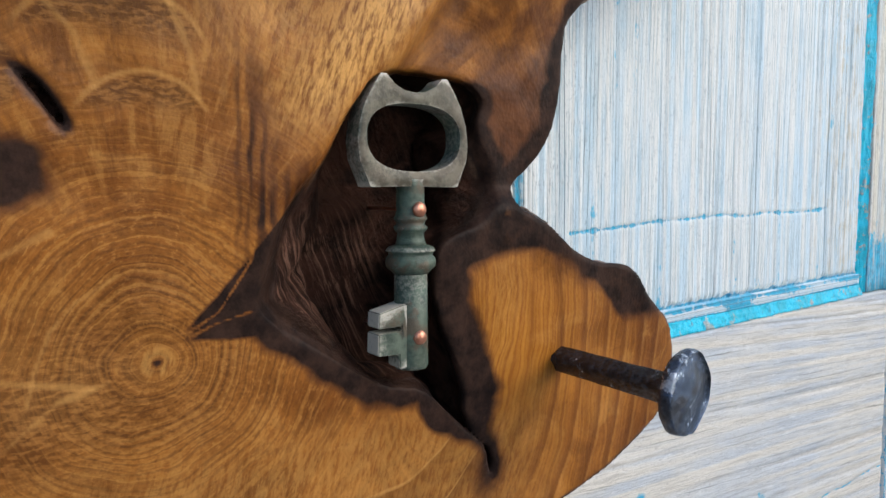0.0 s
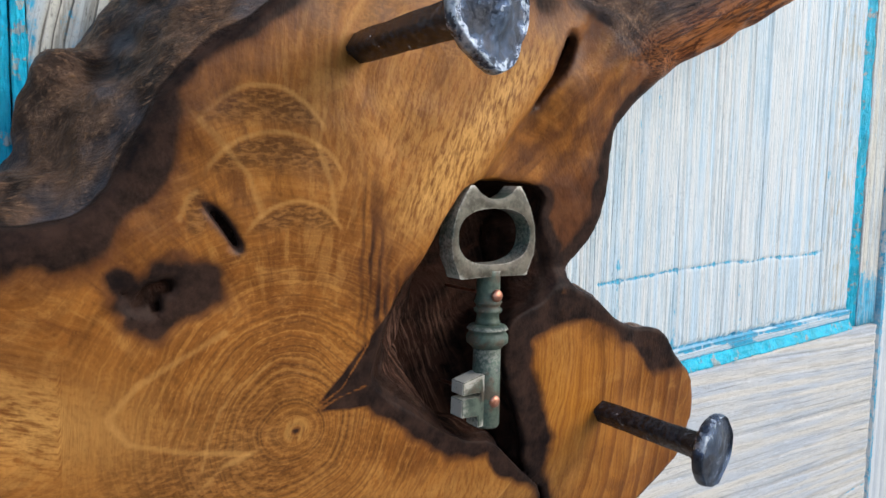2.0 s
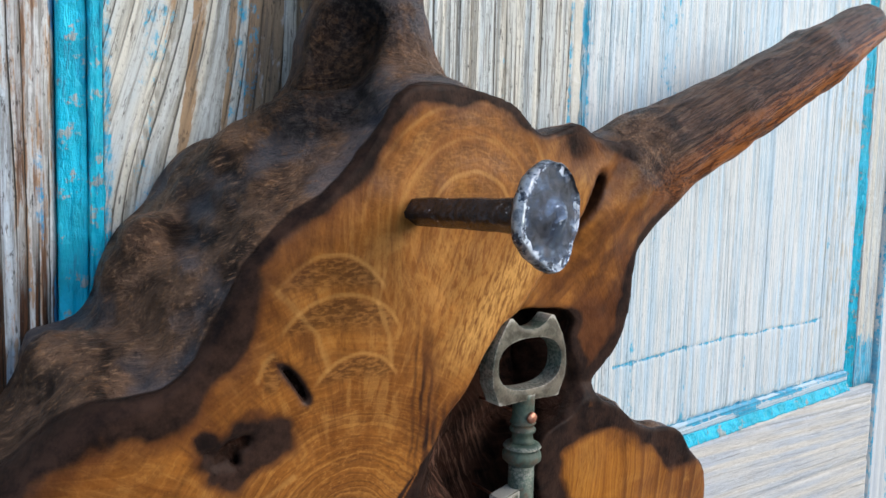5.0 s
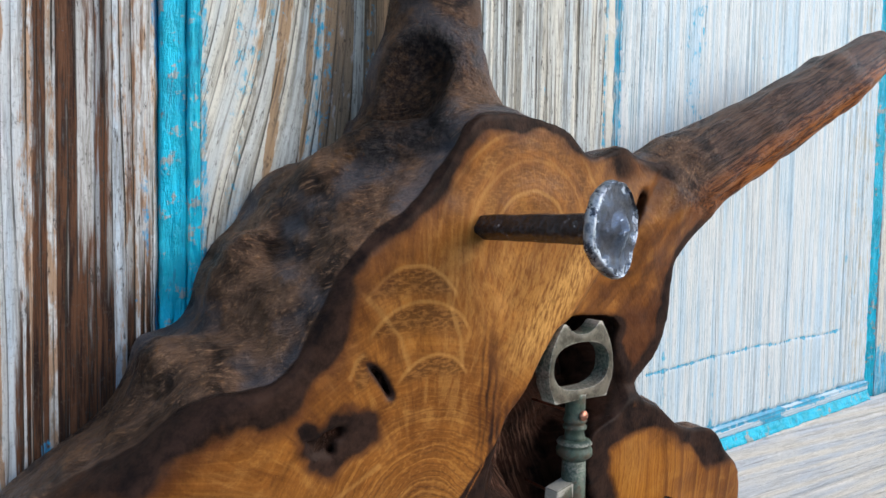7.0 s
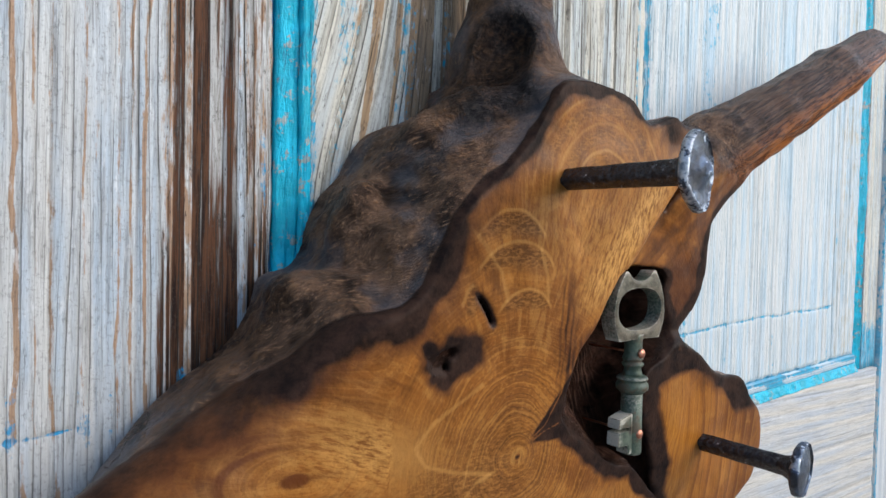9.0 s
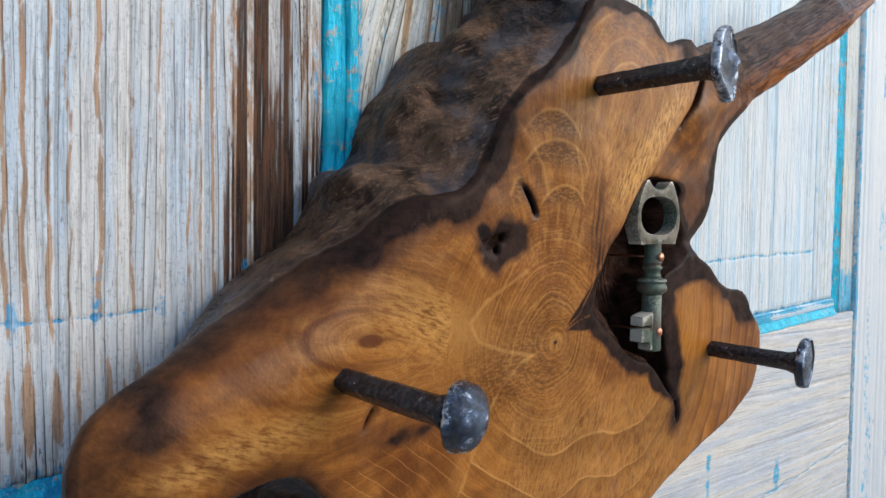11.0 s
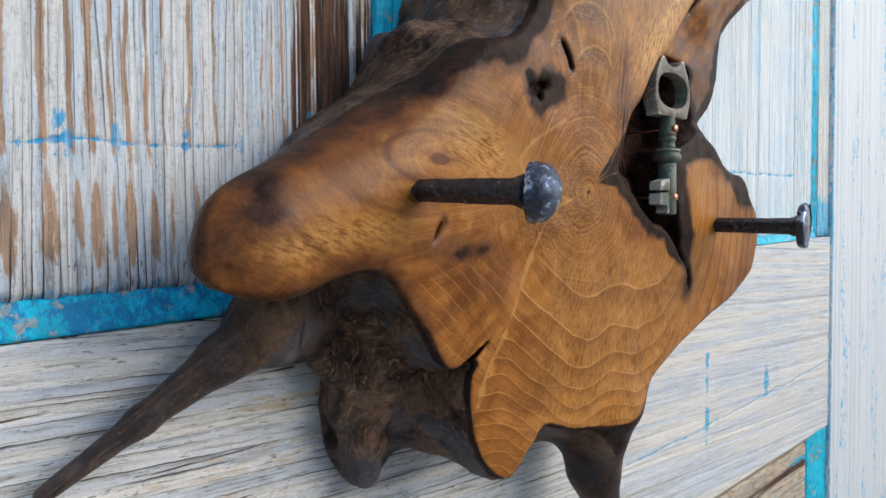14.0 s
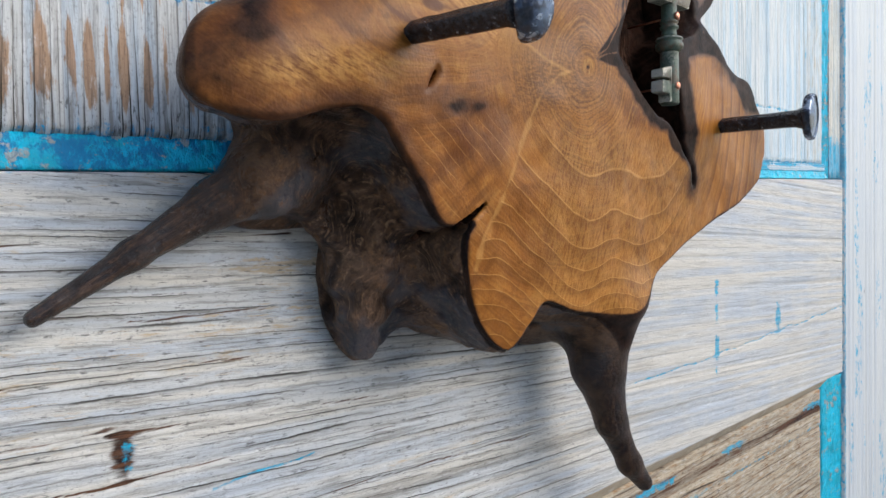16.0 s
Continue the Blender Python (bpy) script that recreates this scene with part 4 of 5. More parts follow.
def slab_field():
    xs, ys, zs = np.arange(-0.446, 0.300, CELL), np.arange(-0.112, 0.004, CELL), np.arange(1.014, 1.722, CELL)
    gx, gz = np.meshgrid(xs, zs, indexing='ij')
    flat = {key: inside_distance(line, gx, gz).astype(np.float32) for key, line in LINES.items()}
    level = face_level(gx, gz).astype(np.float32)
    px, py, pz = gx[:, None, :].astype(np.float32), ys[None, :, None].astype(np.float32), gz[:, None, :].astype(np.float32)
    f, b, lv = flat["face"][:, None, :], flat["back"][:, None, :], level[:, None, :]
    s = np.clip((py - lv) / (-0.006 - lv), 0, 1)
    under = (sstep(1.30, 1.26, gz) * sstep(-0.20, -0.26, gx))[:, None, :]
    high = (sstep(1.335, 1.375, gz) * sstep(-0.10, -0.13, gx))[:, None, :]          # the bark swells out soon behind the face there
    reach = (s ** 1.5) * (1 - high) * (1 - under) + high * np.minimum(s / 0.65, 1) ** 0.9 + under * (1 - high) * s ** 2.8
    side = (f + (b - f) * reach).astype(np.float32)
    flank = (sstep(1.285, 1.345, gz) * sstep(-0.215, -0.300, gx))[:, None, :]
    r = (0.0010 + 0.023 * flank).astype(np.float32)
    front = lv - py
    body = np.minimum(np.maximum(side, front), -r) + np.sqrt(np.maximum(side + r, 0) ** 2 + np.maximum(front + r, 0) ** 2)
    for chain, k in ((BRANCH, 0.016), (STUB, 0.022), (LEFT_SPIKE, 0.018), (LOWER_SPIKE, 0.020), (STUMP, 0.014), (FOLD, 0.006)):
        body = blend(body, limb(px, py, pz, chain), k)
    body = np.maximum(body, -cone(px, py, pz, *HOLLOW))
    for chain in (CREST, BUMP, SHELF):
        body = blend(body, limb(px, py, pz, chain), 0.008)
    lean = (0.10 + 0.9 * sstep(-0.075, -0.10, gx) + 0.9 * sstep(-0.045, -0.032, gx) * sstep(1.348, 1.354, gz) * sstep(1.388, 1.380, gz))[:, None, :].astype(np.float32)
    p = (flat["pocket"][:, None, :] + np.maximum(py - lv, 0) * lean) / np.sqrt(1 + lean * lean)
    body = np.maximum(body, -np.maximum(p, py - (lv + 0.032)))
    ragged = (0.009 * (fbm(gx * 130, 0, gz * 130, 77) - 0.5)).astype(np.float32)[:, None, :]
    floor = (fbm(gx * 110, 0, gz * 110, 78) - 0.35).astype(np.float32)[:, None, :]
    for key, deep, lean in (("pit", 0.0070, 0.35), ("slot", 0.008, 0.3), ("split", 0.006, 0.45), ("notch", 0.030, 0.05), ("gap", 0.012, 0.35)):
        p = flat[key][:, None, :] + np.maximum(py - lv, 0) * lean - (0.0007 if key == "notch" else 0)
        if key == "pit":
            p = p + ragged
        body = np.maximum(body, -np.maximum(p, py - (lv + deep * (1.8 * floor + 0.2 if key == "pit" else 1))))
    body = np.maximum(body, py + 0.0005)
    return xs, ys, zs, body


def surface(xs, ys, zs, d):
    """A closed skin of quads round the cells where the field changes sign."""
    neg = d < 0
    shape = tuple(k - 1 for k in d.shape)
    count = np.zeros(shape, np.int8)
    corners = [(a, b, c) for a in (0, 1) for b in (0, 1) for c in (0, 1)]
    def at(a, c):
        return a[c[0]:c[0] + shape[0], c[1]:c[1] + shape[1], c[2]:c[2] + shape[2]]
    for c in corners:
        count += at(neg, c)
    ci, cj, ck = np.nonzero((count > 0) & (count < 8))
    vals = {c: d[ci + c[0], cj + c[1], ck + c[2]].astype(float) for c in corners}
    total, hits = np.zeros((len(ci), 3)), np.zeros(len(ci))
    for c in corners:
        for axis in range(3):
            if c[axis] == 0:
                e = list(c)
                e[axis] = 1
                va, vb = vals[c], vals[tuple(e)]
                cross = (va < 0) != (vb < 0)
                t = np.where(cross, va / np.where(cross, va - vb, 1), 0)
                for k in range(3):
                    total[:, k] += np.where(cross, t if k == axis else c[k], 0)
                hits += cross
    pos = total / hits[:, None] + np.stack([ci, cj, ck], 1)
    verts = pos * CELL + np.array([xs[0], ys[0], zs[0]])
    number = np.full(shape, -1, np.int64)
    number[ci, cj, ck] = np.arange(len(ci))
    quads = []
    for axis in range(3):
        o1, o2 = [k for k in range(3) if k != axis]
        lo, hi = [slice(None)] * 3, [slice(None)] * 3
        lo[axis], hi[axis] = slice(0, -1), slice(1, None)
        a, b = neg[tuple(lo)], neg[tuple(hi)]
        e = np.stack(np.nonzero(a != b), 1)
        e = e[(e[:, o1] > 0) & (e[:, o2] > 0) & (e[:, o1] < shape[o1]) & (e[:, o2] < shape[o2])]
        def cell(da, db):
            q = e.copy()
            q[:, o1] -= da
            q[:, o2] -= db
            return number[q[:, 0], q[:, 1], q[:, 2]]
        q = np.stack([cell(1, 1), cell(0, 1), cell(0, 0), cell(1, 0)], 1)
        flip = a[e[:, 0], e[:, 1], e[:, 2]]
        if axis == 1:
            flip = ~flip
        quads.append(np.where(flip[:, None], q, q[:, ::-1]))
    return verts, np.concatenate(quads)


def vertex_normals(verts, quads):
    a, b, c, d = (verts[quads[:, k]] for k in range(4))
    n = np.cross(c - a, d - b)
    out = np.zeros_like(verts)
    for k in range(4):
        np.add.at(out, quads[:, k], n)
    return out / (np.linalg.norm(out, axis=1, keepdims=True) + 1e-12)


def split_quads(verts, quads, chosen):
    """Cuts the chosen quads into four."""
    q = quads[chosen]
    pairs = np.sort(np.stack([q, np.roll(q, -1, 1)], -1).reshape(-1, 2), 1)
    edges, where = np.unique(pairs, axis=0, return_inverse=True)
    where = where.reshape(-1, 4) + len(verts)
    mids, middles = verts[edges].mean(1), verts[q].mean(1)
    c = len(verts) + len(edges) + np.arange(len(q))
    small = [np.stack([q[:, k], where[:, k], c, where[:, k - 1]], 1) for k in range(4)]
    return np.concatenate([verts, mids, middles]), np.concatenate([quads[~chosen]] + small)


def relax(verts, quads, times):
    for _ in range(times):
        total, hits = np.zeros_like(verts), np.zeros(len(verts))
        for k in range(4):
            for m in (1, 3):
                np.add.at(total, quads[:, k], verts[quads[:, (k + m) % 4]])
                np.add.at(hits, quads[:, k], 1)
        verts = verts * 0.5 + 0.5 * total / hits[:, None]
    return verts


def ring_field(x, z):
    """Distance from the hearts of the grown-together stems, warped: the year rings follow it."""
    wx = x + 0.010 * (fbm(x * 24, 0, z * 24, 301) - 0.5) + 0.002 * (fbm(x * 90, 0, z * 90, 311) - 0.5)
    wz = z + 0.010 * (fbm(x * 24, 5, z * 24, 302) - 0.5) + 0.002 * (fbm(x * 90, 5, z * 90, 312) - 0.5)
    out = None
    for cx, cz, sx, sz, start in ((-0.1495, 1.313, 1.0, 1.0, 0.0), (-0.105, 1.440, 1.0, 0.8, 0.045), (-0.045, 1.315, 1.0, 0.45, 0.050), (-0.266, 1.325, 0.7, 1.25, 0.040)):
        d = np.sqrt(((wx - cx) * sx) ** 2 + ((wz - cz) * sz) ** 2) + start
        out = d if out is None else blend(out, d, 0.004)
    return out


def line_distance(points, x, z):
    best = np.full(x.shape, 1e9)
    for (ax, az), (bx, bz) in zip(points, points[1:]):
        ex, ez = bx - ax, bz - az
        t = np.clip(((x - ax) * ex + (z - az) * ez) / (ex * ex + ez * ez), 0, 1)
        best = np.minimum(best, np.hypot(x - ax - t * ex, z - az - t * ez))
    return best


SEAM_DOWN = [(-0.163, 1.309), (-0.176, 1.305), (-0.190, 1.293), (-0.197, 1.281), (-0.207, 1.258), (-0.217, 1.238), (-0.229, 1.217), (-0.234, 1.200)]
SEAM_ARC = [(-0.176, 1.352), (-0.203, 1.338), (-0.212, 1.328), (-0.206, 1.319), (-0.187, 1.312), (-0.167, 1.308)]
RIDGE = [(-0.098, 1.377), (-0.085, 1.396), (-0.062, 1.425), (-0.045, 1.452)]
SEAM_IN = [(-0.183, 1.305), (-0.1808, 1.3149), (-0.1769, 1.3249), (-0.1703, 1.3326), (-0.160, 1.339)]
THREADS = ([(-0.1425, 1.3198), (-0.1318, 1.3262), (-0.1254, 1.3358), (-0.1218, 1.3415), (-0.1212, 1.3473)], [(-0.1403, 1.3195), (-0.1324, 1.3228), (-0.1218, 1.3253)])
FAN_LINES = ([(-0.1644, 1.3904), (-0.1690, 1.4041), (-0.180, 1.416), (-0.1893, 1.4247)], [(-0.1454, 1.4144), (-0.1431, 1.4269)], [(-0.1374, 1.3894), (-0.140, 1.402), (-0.1454, 1.4144)],
             [(-0.1908, 1.3896), (-0.1884, 1.3959), (-0.1855, 1.3985)])
FANS = ((-0.164, 1.409, 0.0237), (-0.159, 1.392, 0.0266), (-0.152, 1.376, 0.0193))
SAG = [(-0.215, 1.292), (-0.200, 1.281), (-0.189, 1.2742), (-0.1574, 1.2539), (-0.140, 1.2495), (-0.1165, 1.2575), (-0.0872, 1.2510), (-0.059, 1.2546), (-0.0453, 1.2656), (-0.030, 1.285), (0.05, 1.36)]
OVALS = ((-0.2676, 1.3253, 0.0065, 0.0030, 0.45), (-0.270, 1.326, 0.027, 0.0125, 0.10), (-0.270, 1.321, 0.058, 0.022, 0.075), (-0.270, 1.317, 0.083, 0.051, 0.05))


def face_figure(x, z):
    """Pale seams, growth lines and darker fans of the sawn face."""
    wob = 0.004 * (fbm(x * 60, 1, z * 60, 501) - 0.5)
    seam = 0.62 * sstep(0.0020, 0.0004, line_distance(SEAM_DOWN, x, z) + 1.5 * wob + 0.0010 * vnoise(x * 170, 0, z * 170, 539)) + 0.5 * sstep(0.0015, 0.0004, line_distance(SEAM_ARC, x, z) + 0.4 * wob)
    seam = seam + 0.45 * sstep(0.0012, 0.0003, line_distance(SEAM_IN, x, z) + 0.4 * wob)
    # growth lines below the heart, sagging in two waves
    sx, sz = np.array(SAG).T
    top = np.mean([np.interp(x + d, sx, sz) for d in np.linspace(-0.007, 0.007, 9)], 0)
    r = top - z + 0.8 * wob
    low = sstep(1.282, 1.262, z) * sstep(-0.002, 0.004, (x + 0.197) + 0.52 * (z - 1.281) * -1.0)
    grow = np.interp(r, (-0.06, -0.028, 0.0, 0.0255, 0.043, 0.0565, 0.0675, 0.077, 0.086, 0.20), (-1.5, -0.5, 0.5, 1.5, 2.5, 3.5, 4.5, 5.5, 6.5, 20.2))
    grow_at = low * sstep(-0.015, -0.045, x)
    left = sstep(0.002, -0.004, (x + 0.197) - 0.52 * (z - 1.281)) * sstep(1.29, 1.27, z)
    slant = (z - 1.25) + 0.75 * (x + 0.24) + wob
    grow = np.where(left > 0.01, slant / 0.0080, grow)
    grow_at = np.maximum(grow_at, 0.7 * left * sstep(0.35, 0.6, vnoise(x * 50, 0, z * 50, 512)))
    deep = 0.0 * x
    for cx, cz, rad in FANS:
        d = np.hypot(x - cx, z - cz) + 0.5 * wob
        up = sstep(0.38, 0.62, (z - cz) / rad)
        seam = seam * (1 - sstep(rad, rad - 0.001, d) * up) + 0.60 * sstep(0.0011, 0.0002, np.abs(d - rad)) * up
        deep = np.maximum(deep * (1 - sstep(rad, rad - 0.002, d) * up), 0.85 * sstep(rad, rad - 0.002, d) * sstep(0.25 * rad, 0.72 * rad, d) * up)
    for line in FAN_LINES:
        seam = seam + 0.42 * sstep(0.0012, 0.0002, line_distance(line, x, z) + 0.5 * wob)
    deep = np.maximum(deep, 0.75 * sstep(1.1, 0.8, np.hypot((x + 0.1855) / 0.0035, (z - 1.392) / 0.0080)))
    deep = np.maximum(deep, 0.60 * sstep(1.1, 0.7, np.hypot((x + 0.199) / 0.0065, (z - 1.398) / 0.0080)))
    for rad, amount in ((0.049, 0.5), (0.036, 0.3), (0.023, 0.55)):
        d = np.hypot(x + 0.104, (z - 1.440) * 0.95) + wob
        seam = seam + amount * sstep(0.0012, 0.0003, np.abs(d - rad)) * sstep(1.44, 1.455, z)
        deep = np.maximum(deep, 0.5 * sstep(0.006, 0.001, np.abs(d - rad + 0.006)) * sstep(1.44, 1.455, z))
    # bands of the knob
    bands = 0.0 * x
    kr = np.hypot(x + 0.040, (z - 1.300) * 0.55) + 0.5 * wob
    for rad in (0.036, 0.052, 0.066, 0.080, 0.092, 0.103, 0.113):
        bands = np.maximum(bands, 0.62 * sstep(-0.0055, -0.0008, kr - rad) * sstep(0.0004, -0.0004, kr - rad) * sstep(-0.012, 0.006, x))
        seam = seam + 0.24 * sstep(0.0011, 0.0003, np.abs(kr - rad - 0.0008)) * sstep(0.0, 0.014, x)
    # ovals of the lobe
    rust = np.maximum(bands, 0.80 * sstep(1.418, 1.404, z + 0.5 * wob) * sstep(1.36, 1.37, z) * sstep(-0.036, -0.028, x))
    for k, (cx, cz, a, b, wide) in enumerate(OVALS):
        q = np.hypot((x - cx) / a, (z - cz) / b) + wob / a * 0.7
        arc = sstep(1.15, 0.8, q) if k == 0 else sstep(wide * 1.5, wide * 0.3, np.abs(q - 1.0))
        rust = np.maximum(rust, (0.9 if k < 2 else 0.62) * arc * (1 if k == 0 else sstep(-0.250, -0.272 - 0.01 * k, x)))
        rust = np.maximum(rust, 0.34 * sstep(1.0, 0.9, q) * sstep(0.55, 0.95, q) * sstep(-0.255, -0.275, x) * (k > 0))
    rust = np.maximum(rust, 0.90 * sstep(0.30, 0.62, fbm(x * 90 + z * 50, 3, z * 60, 533)) * np.exp(-((x + 0.240) / 0.026) ** 2 - ((z - 1.268) / 0.020) ** 2))
    rust = np.maximum(rust, 0.75 * sstep(0.35, 0.62, fbm(x * 60, 3, z * 60, 534)) * sstep(1.31, 1.335, z) * sstep(-0.25, -0.30, x))
    # Lower face kept paler: its view-dependent sheen is put into the colour.
    pale_low = 0.35 * sstep(1.29, 1.265, z) * sstep(-0.20, -0.165, x) * sstep(0.02, -0.03, x)
    heart = np.hypot(x + 0.1495, z - 1.313) + 0.3 * wob
    ring_bed = 0.35 * sstep(0.040, 0.020, heart) * sstep(0.0045, 0.0060, heart) + 0.74 * np.exp(-((x + 0.190) / 0.034) ** 2 - ((z - 1.300) / 0.022) ** 2)
    pale_low = pale_low + 0.45 * sstep(0.0055, 0.0040, heart) * sstep(0.0012, 0.002, heart)
    return np.clip(seam, 0, 1), np.clip(np.maximum(deep, ring_bed), 0, 1), grow, grow_at, pale_low, rust


def build_slab():
    verts, quads = surface(*slab_field())
    verts = relax(verts, quads, 1)
    x, y, z = verts.T
    sawn = (y - face_level(x, z) < 0.004) & (inside_distance(LINES["face"], x, z) < 0.001) & (x < 0.10) & (z < 1.50)
    verts, quads = split_quads(verts, quads, sawn[quads].all(1))
    x, y, z = verts.T
    flat = {key: inside_distance(line, x, z) for key, line in LINES.items()}
    level = face_level(x, z)
    below = y - level
    wav = fbm(x * 70, y * 70, z * 70, 401)
    flank = sstep(1.285, 1.345, z) * sstep(-0.215, -0.300, x)
    limit = 0.0045 + 0.016 * flank
    on_branch = sstep(-0.030, 0.020, x) * sstep(1.445, 1.470, z - 0.25 * np.minimum(x, 0))
    perp = 0.913 * (z - 1.478) - 0.407 * (x - 0.03)
    out_limb = np.maximum(on_branch, sstep(1.496, 1.502, z))
    bark = np.maximum(sstep(limit * 0.6, limit * 1.5, below + 0.003 * (wav - 0.5)), sstep(1.496, 1.502, z))
    bark = bark * (1 - on_branch) + on_branch * (0.10 + 0.85 * sstep(-0.007, -0.002, perp + 0.004 * (wav - 0.5)))
    carved = sstep(0.002, 0.008, below) * sstep(0.003, -0.001, flat["pocket"])
    for key in ("pit", "slot", "split", "notch", "gap"):
        carved = np.maximum(carved, sstep(0.0015, 0.004, below) * sstep(0.003, 0.0, flat[key]))
    wide = np.clip(sstep(1.34, 1.38, z) * sstep(-0.04, -0.07, x) + 0.85 * sstep(1.30, 1.33, z) * sstep(-0.062, -0.045, x) + sstep(-0.23, -0.28, x) * (0.35 + 0.5 * sstep(1.30, 1.33, z)), 0.10, 1)
    wide = wide * (1 - 0.40 * sstep(1.43, 1.47, z))
    inner = flat["face"] + (0.012 * (wav - 0.5) + 0.020 * (fbm(x * 32, y * 32, z * 32, 536) - 0.5)) * wide
    band = 0.40 * sstep(-0.028 * wide, -0.010 * wide, inner) + 0.60 * sstep(-0.013 * wide, -0.003 * wide, inner) * (1 - 0.50 * sstep(-0.245, -0.30, x))
    rim = sstep(-0.004, 0.003, z - 1.3405 + 10 * (x + 0.010) ** 2 + 0.008 * (wav - 0.5)) * sstep(1.300, 1.310, z) * sstep(-0.060, -0.050, x) * sstep(1.358, 1.352, z)
    band = np.maximum(band, 0.85 * rim)
    ruddy = (0.20 + 0.24 * fbm(x * 26, y * 26, z * 60, 537)) * sstep(-0.275, -0.325, x + 0.030 * (wav - 0.5)) * np.maximum(sstep(1.296, 1.312, z), sstep(-0.345, -0.362, x)) * sstep(1.25, 1.27, z)
    knob = sstep(-0.060, -0.050, x) * sstep(1.352, 1.346, z) * sstep(1.262, 1.28, z)
    shore = sstep(0.012, 0.003, flat["pocket"] + 0.010 * (wav - 0.5) + 0.004 * sstep(1.285, 1.265, z) - 0.006 * knob) * np.maximum(sstep(-0.066, -0.058, x), sstep(1.345, 1.330, z)) * (1 - 0.75 * sstep(1.40, 1.406, z))
    wv = 0.004 * (wav - 0.5)
    wedge = sstep(0.0015, -0.0015, z - 1.3195 - 1.13 * (x + 0.143) + wv) * sstep(-0.0015, 0.0015, z - 1.3185 + 0.06 * (x + 0.143) + wv) * sstep(-0.1445, -0.1405, x) * sstep(-0.098, -0.104, x)
    strand = 0.25 + 1.0 * sstep(0.30, 0.70, vnoise(x * 760 + 3 * wav, 0, z * 40, 517))
    streak = 0.52 * strand * np.exp(-((x + 0.1205 + 0.16 * (z - 1.38) + 0.010 * (wav - 0.5)) / 0.0075) ** 2) * sstep(1.335, 1.36, z) * sstep(1.430, 1.375, z)
    streak = np.maximum(streak, 0.75 * np.sqrt(strand) * np.exp(-((x + 0.117 + 0.012 * (wav - 0.5)) / 0.011) ** 2 - ((z - 1.358) / 0.014) ** 2))
    streak = np.maximum(streak, 0.60 * np.sqrt(strand) * sstep(0.013, 0.001, flat["pocket"] + 0.008 * (wav - 0.5)) * sstep(1.315, 1.33, z) * sstep(1.385, 1.36, z) * sstep(-0.08, -0.09, x))
    halo = 1.0 * sstep(0.006, -0.0035, flat["hole"] + 0.006 * (wav - 0.5) + 0.005 * (fbm(x * 150, 2, z * 150, 521) - 0.5)) + 0.30 * sstep(0.004, 0.0, flat["slot"]) + 0.6 * sstep(0.0014, -0.0004, flat["slot"]) + 0.40 * sstep(0.004, 0.0, flat["split"]) + 0.6 * sstep(0.004, 0.0, flat["gap"])
    crack_low = 0.75 * np.exp(-((x + 0.024) / 0.008) ** 2 - ((z - 1.250) / 0.014) ** 2)
    spots = 0.50 * np.exp(-((x + 0.252 + 0.006 * (wav - 0.5)) / 0.0062) ** 2 - ((z - 1.2800 - 0.2 * (x + 0.25) + 0.006 * (wav - 0.5)) / 0.0030) ** 2) + 0.55 * np.exp(-((x + 0.236) / 0.0075) ** 2 - ((z - 1.2805 - 0.3 * (x + 0.236) + 0.008 * (wav - 0.5)) / 0.0032) ** 2) + 0.45 * np.exp(-((x + 0.262) / 0.03) ** 2 - ((z - 1.283) / 0.010) ** 2)
    beyond = (x + 0.085) * 0.80 - (z - 1.395) * 0.60
    arm = sstep(0.0, 0.010, beyond) * sstep(1.36, 1.40, z) * (0.34 + 0.12 * np.sin(beyond * 420 + 9 * wav)) * sstep(-0.09, -0.07, x)
    arm = np.maximum(arm, 0.46 * sstep(1.414, 1.402, z) * sstep(1.36, 1.37, z) * sstep(-0.036, -0.028, x))
    lobe_end = (0.30 + 0.5 * fbm(x * 70, y * 70, z * 70, 535)) * sstep(-0.322, -0.372, x + 0.024 * (wav - 0.5)) * sstep(1.25, 1.27, z) + 0.35 * bell(x, -0.352, 0.010) * sstep(1.285, 1.30, z)
    horn = 0.85 * np.exp(-(((x + 0.046) / 0.013) ** 2 + ((z - 1.480) / 0.012) ** 2))
    lip = 0.52 * sstep(0.016, 0.0, -flat["face"]) * sstep(-0.25, -0.27, x) * sstep(1.30, 1.28, z)
    red = (0.20 + 0.34 * vnoise((0.913 * x + 0.407 * z) * 14, y * 90, perp * 230, 445)) * on_branch * sstep(0.002, -0.004, perp)
    core = 0.85 * sstep(0.0020, 0.0006, np.hypot(x + 0.1495, z - 1.313) + 0.0012 * (vnoise(x * 900, 0, z * 900, 515) - 0.5))
    thread = np.maximum.reduce([sstep(0.0011, 0.0003, line_distance(t, x, z) + 0.003 * (wav - 0.5)) for t in THREADS])
    stain = np.clip(np.maximum.reduce([core, band * 0.95, shore, wedge, streak, halo, crack_low, spots, arm, carved, lobe_end, ruddy, lip, red, horn]), 0, 1) * (1 - 0.75 * thread * sstep(0.001, -0.0, flat["pocket"] * -1))
    pale = 0.95 * np.exp(-((beyond + 0.009) / 0.010) ** 2) * sstep(1.375, 1.40, z) * sstep(1.470, 1.445, z)
    pale += 0.40 * np.exp(-((x + 0.105) / 0.030) ** 2 - ((z - 1.420) / 0.030) ** 2)
    # Pale figure of the lobe, with its chatoyant glow put into the colour.
    pale += 1.0 * np.exp(-((x + 0.332) / 0.036) ** 2 - ((z - 1.289 - 0.15 * (x + 0.33)) / 0.008) ** 2)
    pale += 0.80 * np.exp(-((x + 0.232) / 0.034) ** 2 - ((z - 1.330 + 0.2 * (x + 0.235)) / 0.014) ** 2)
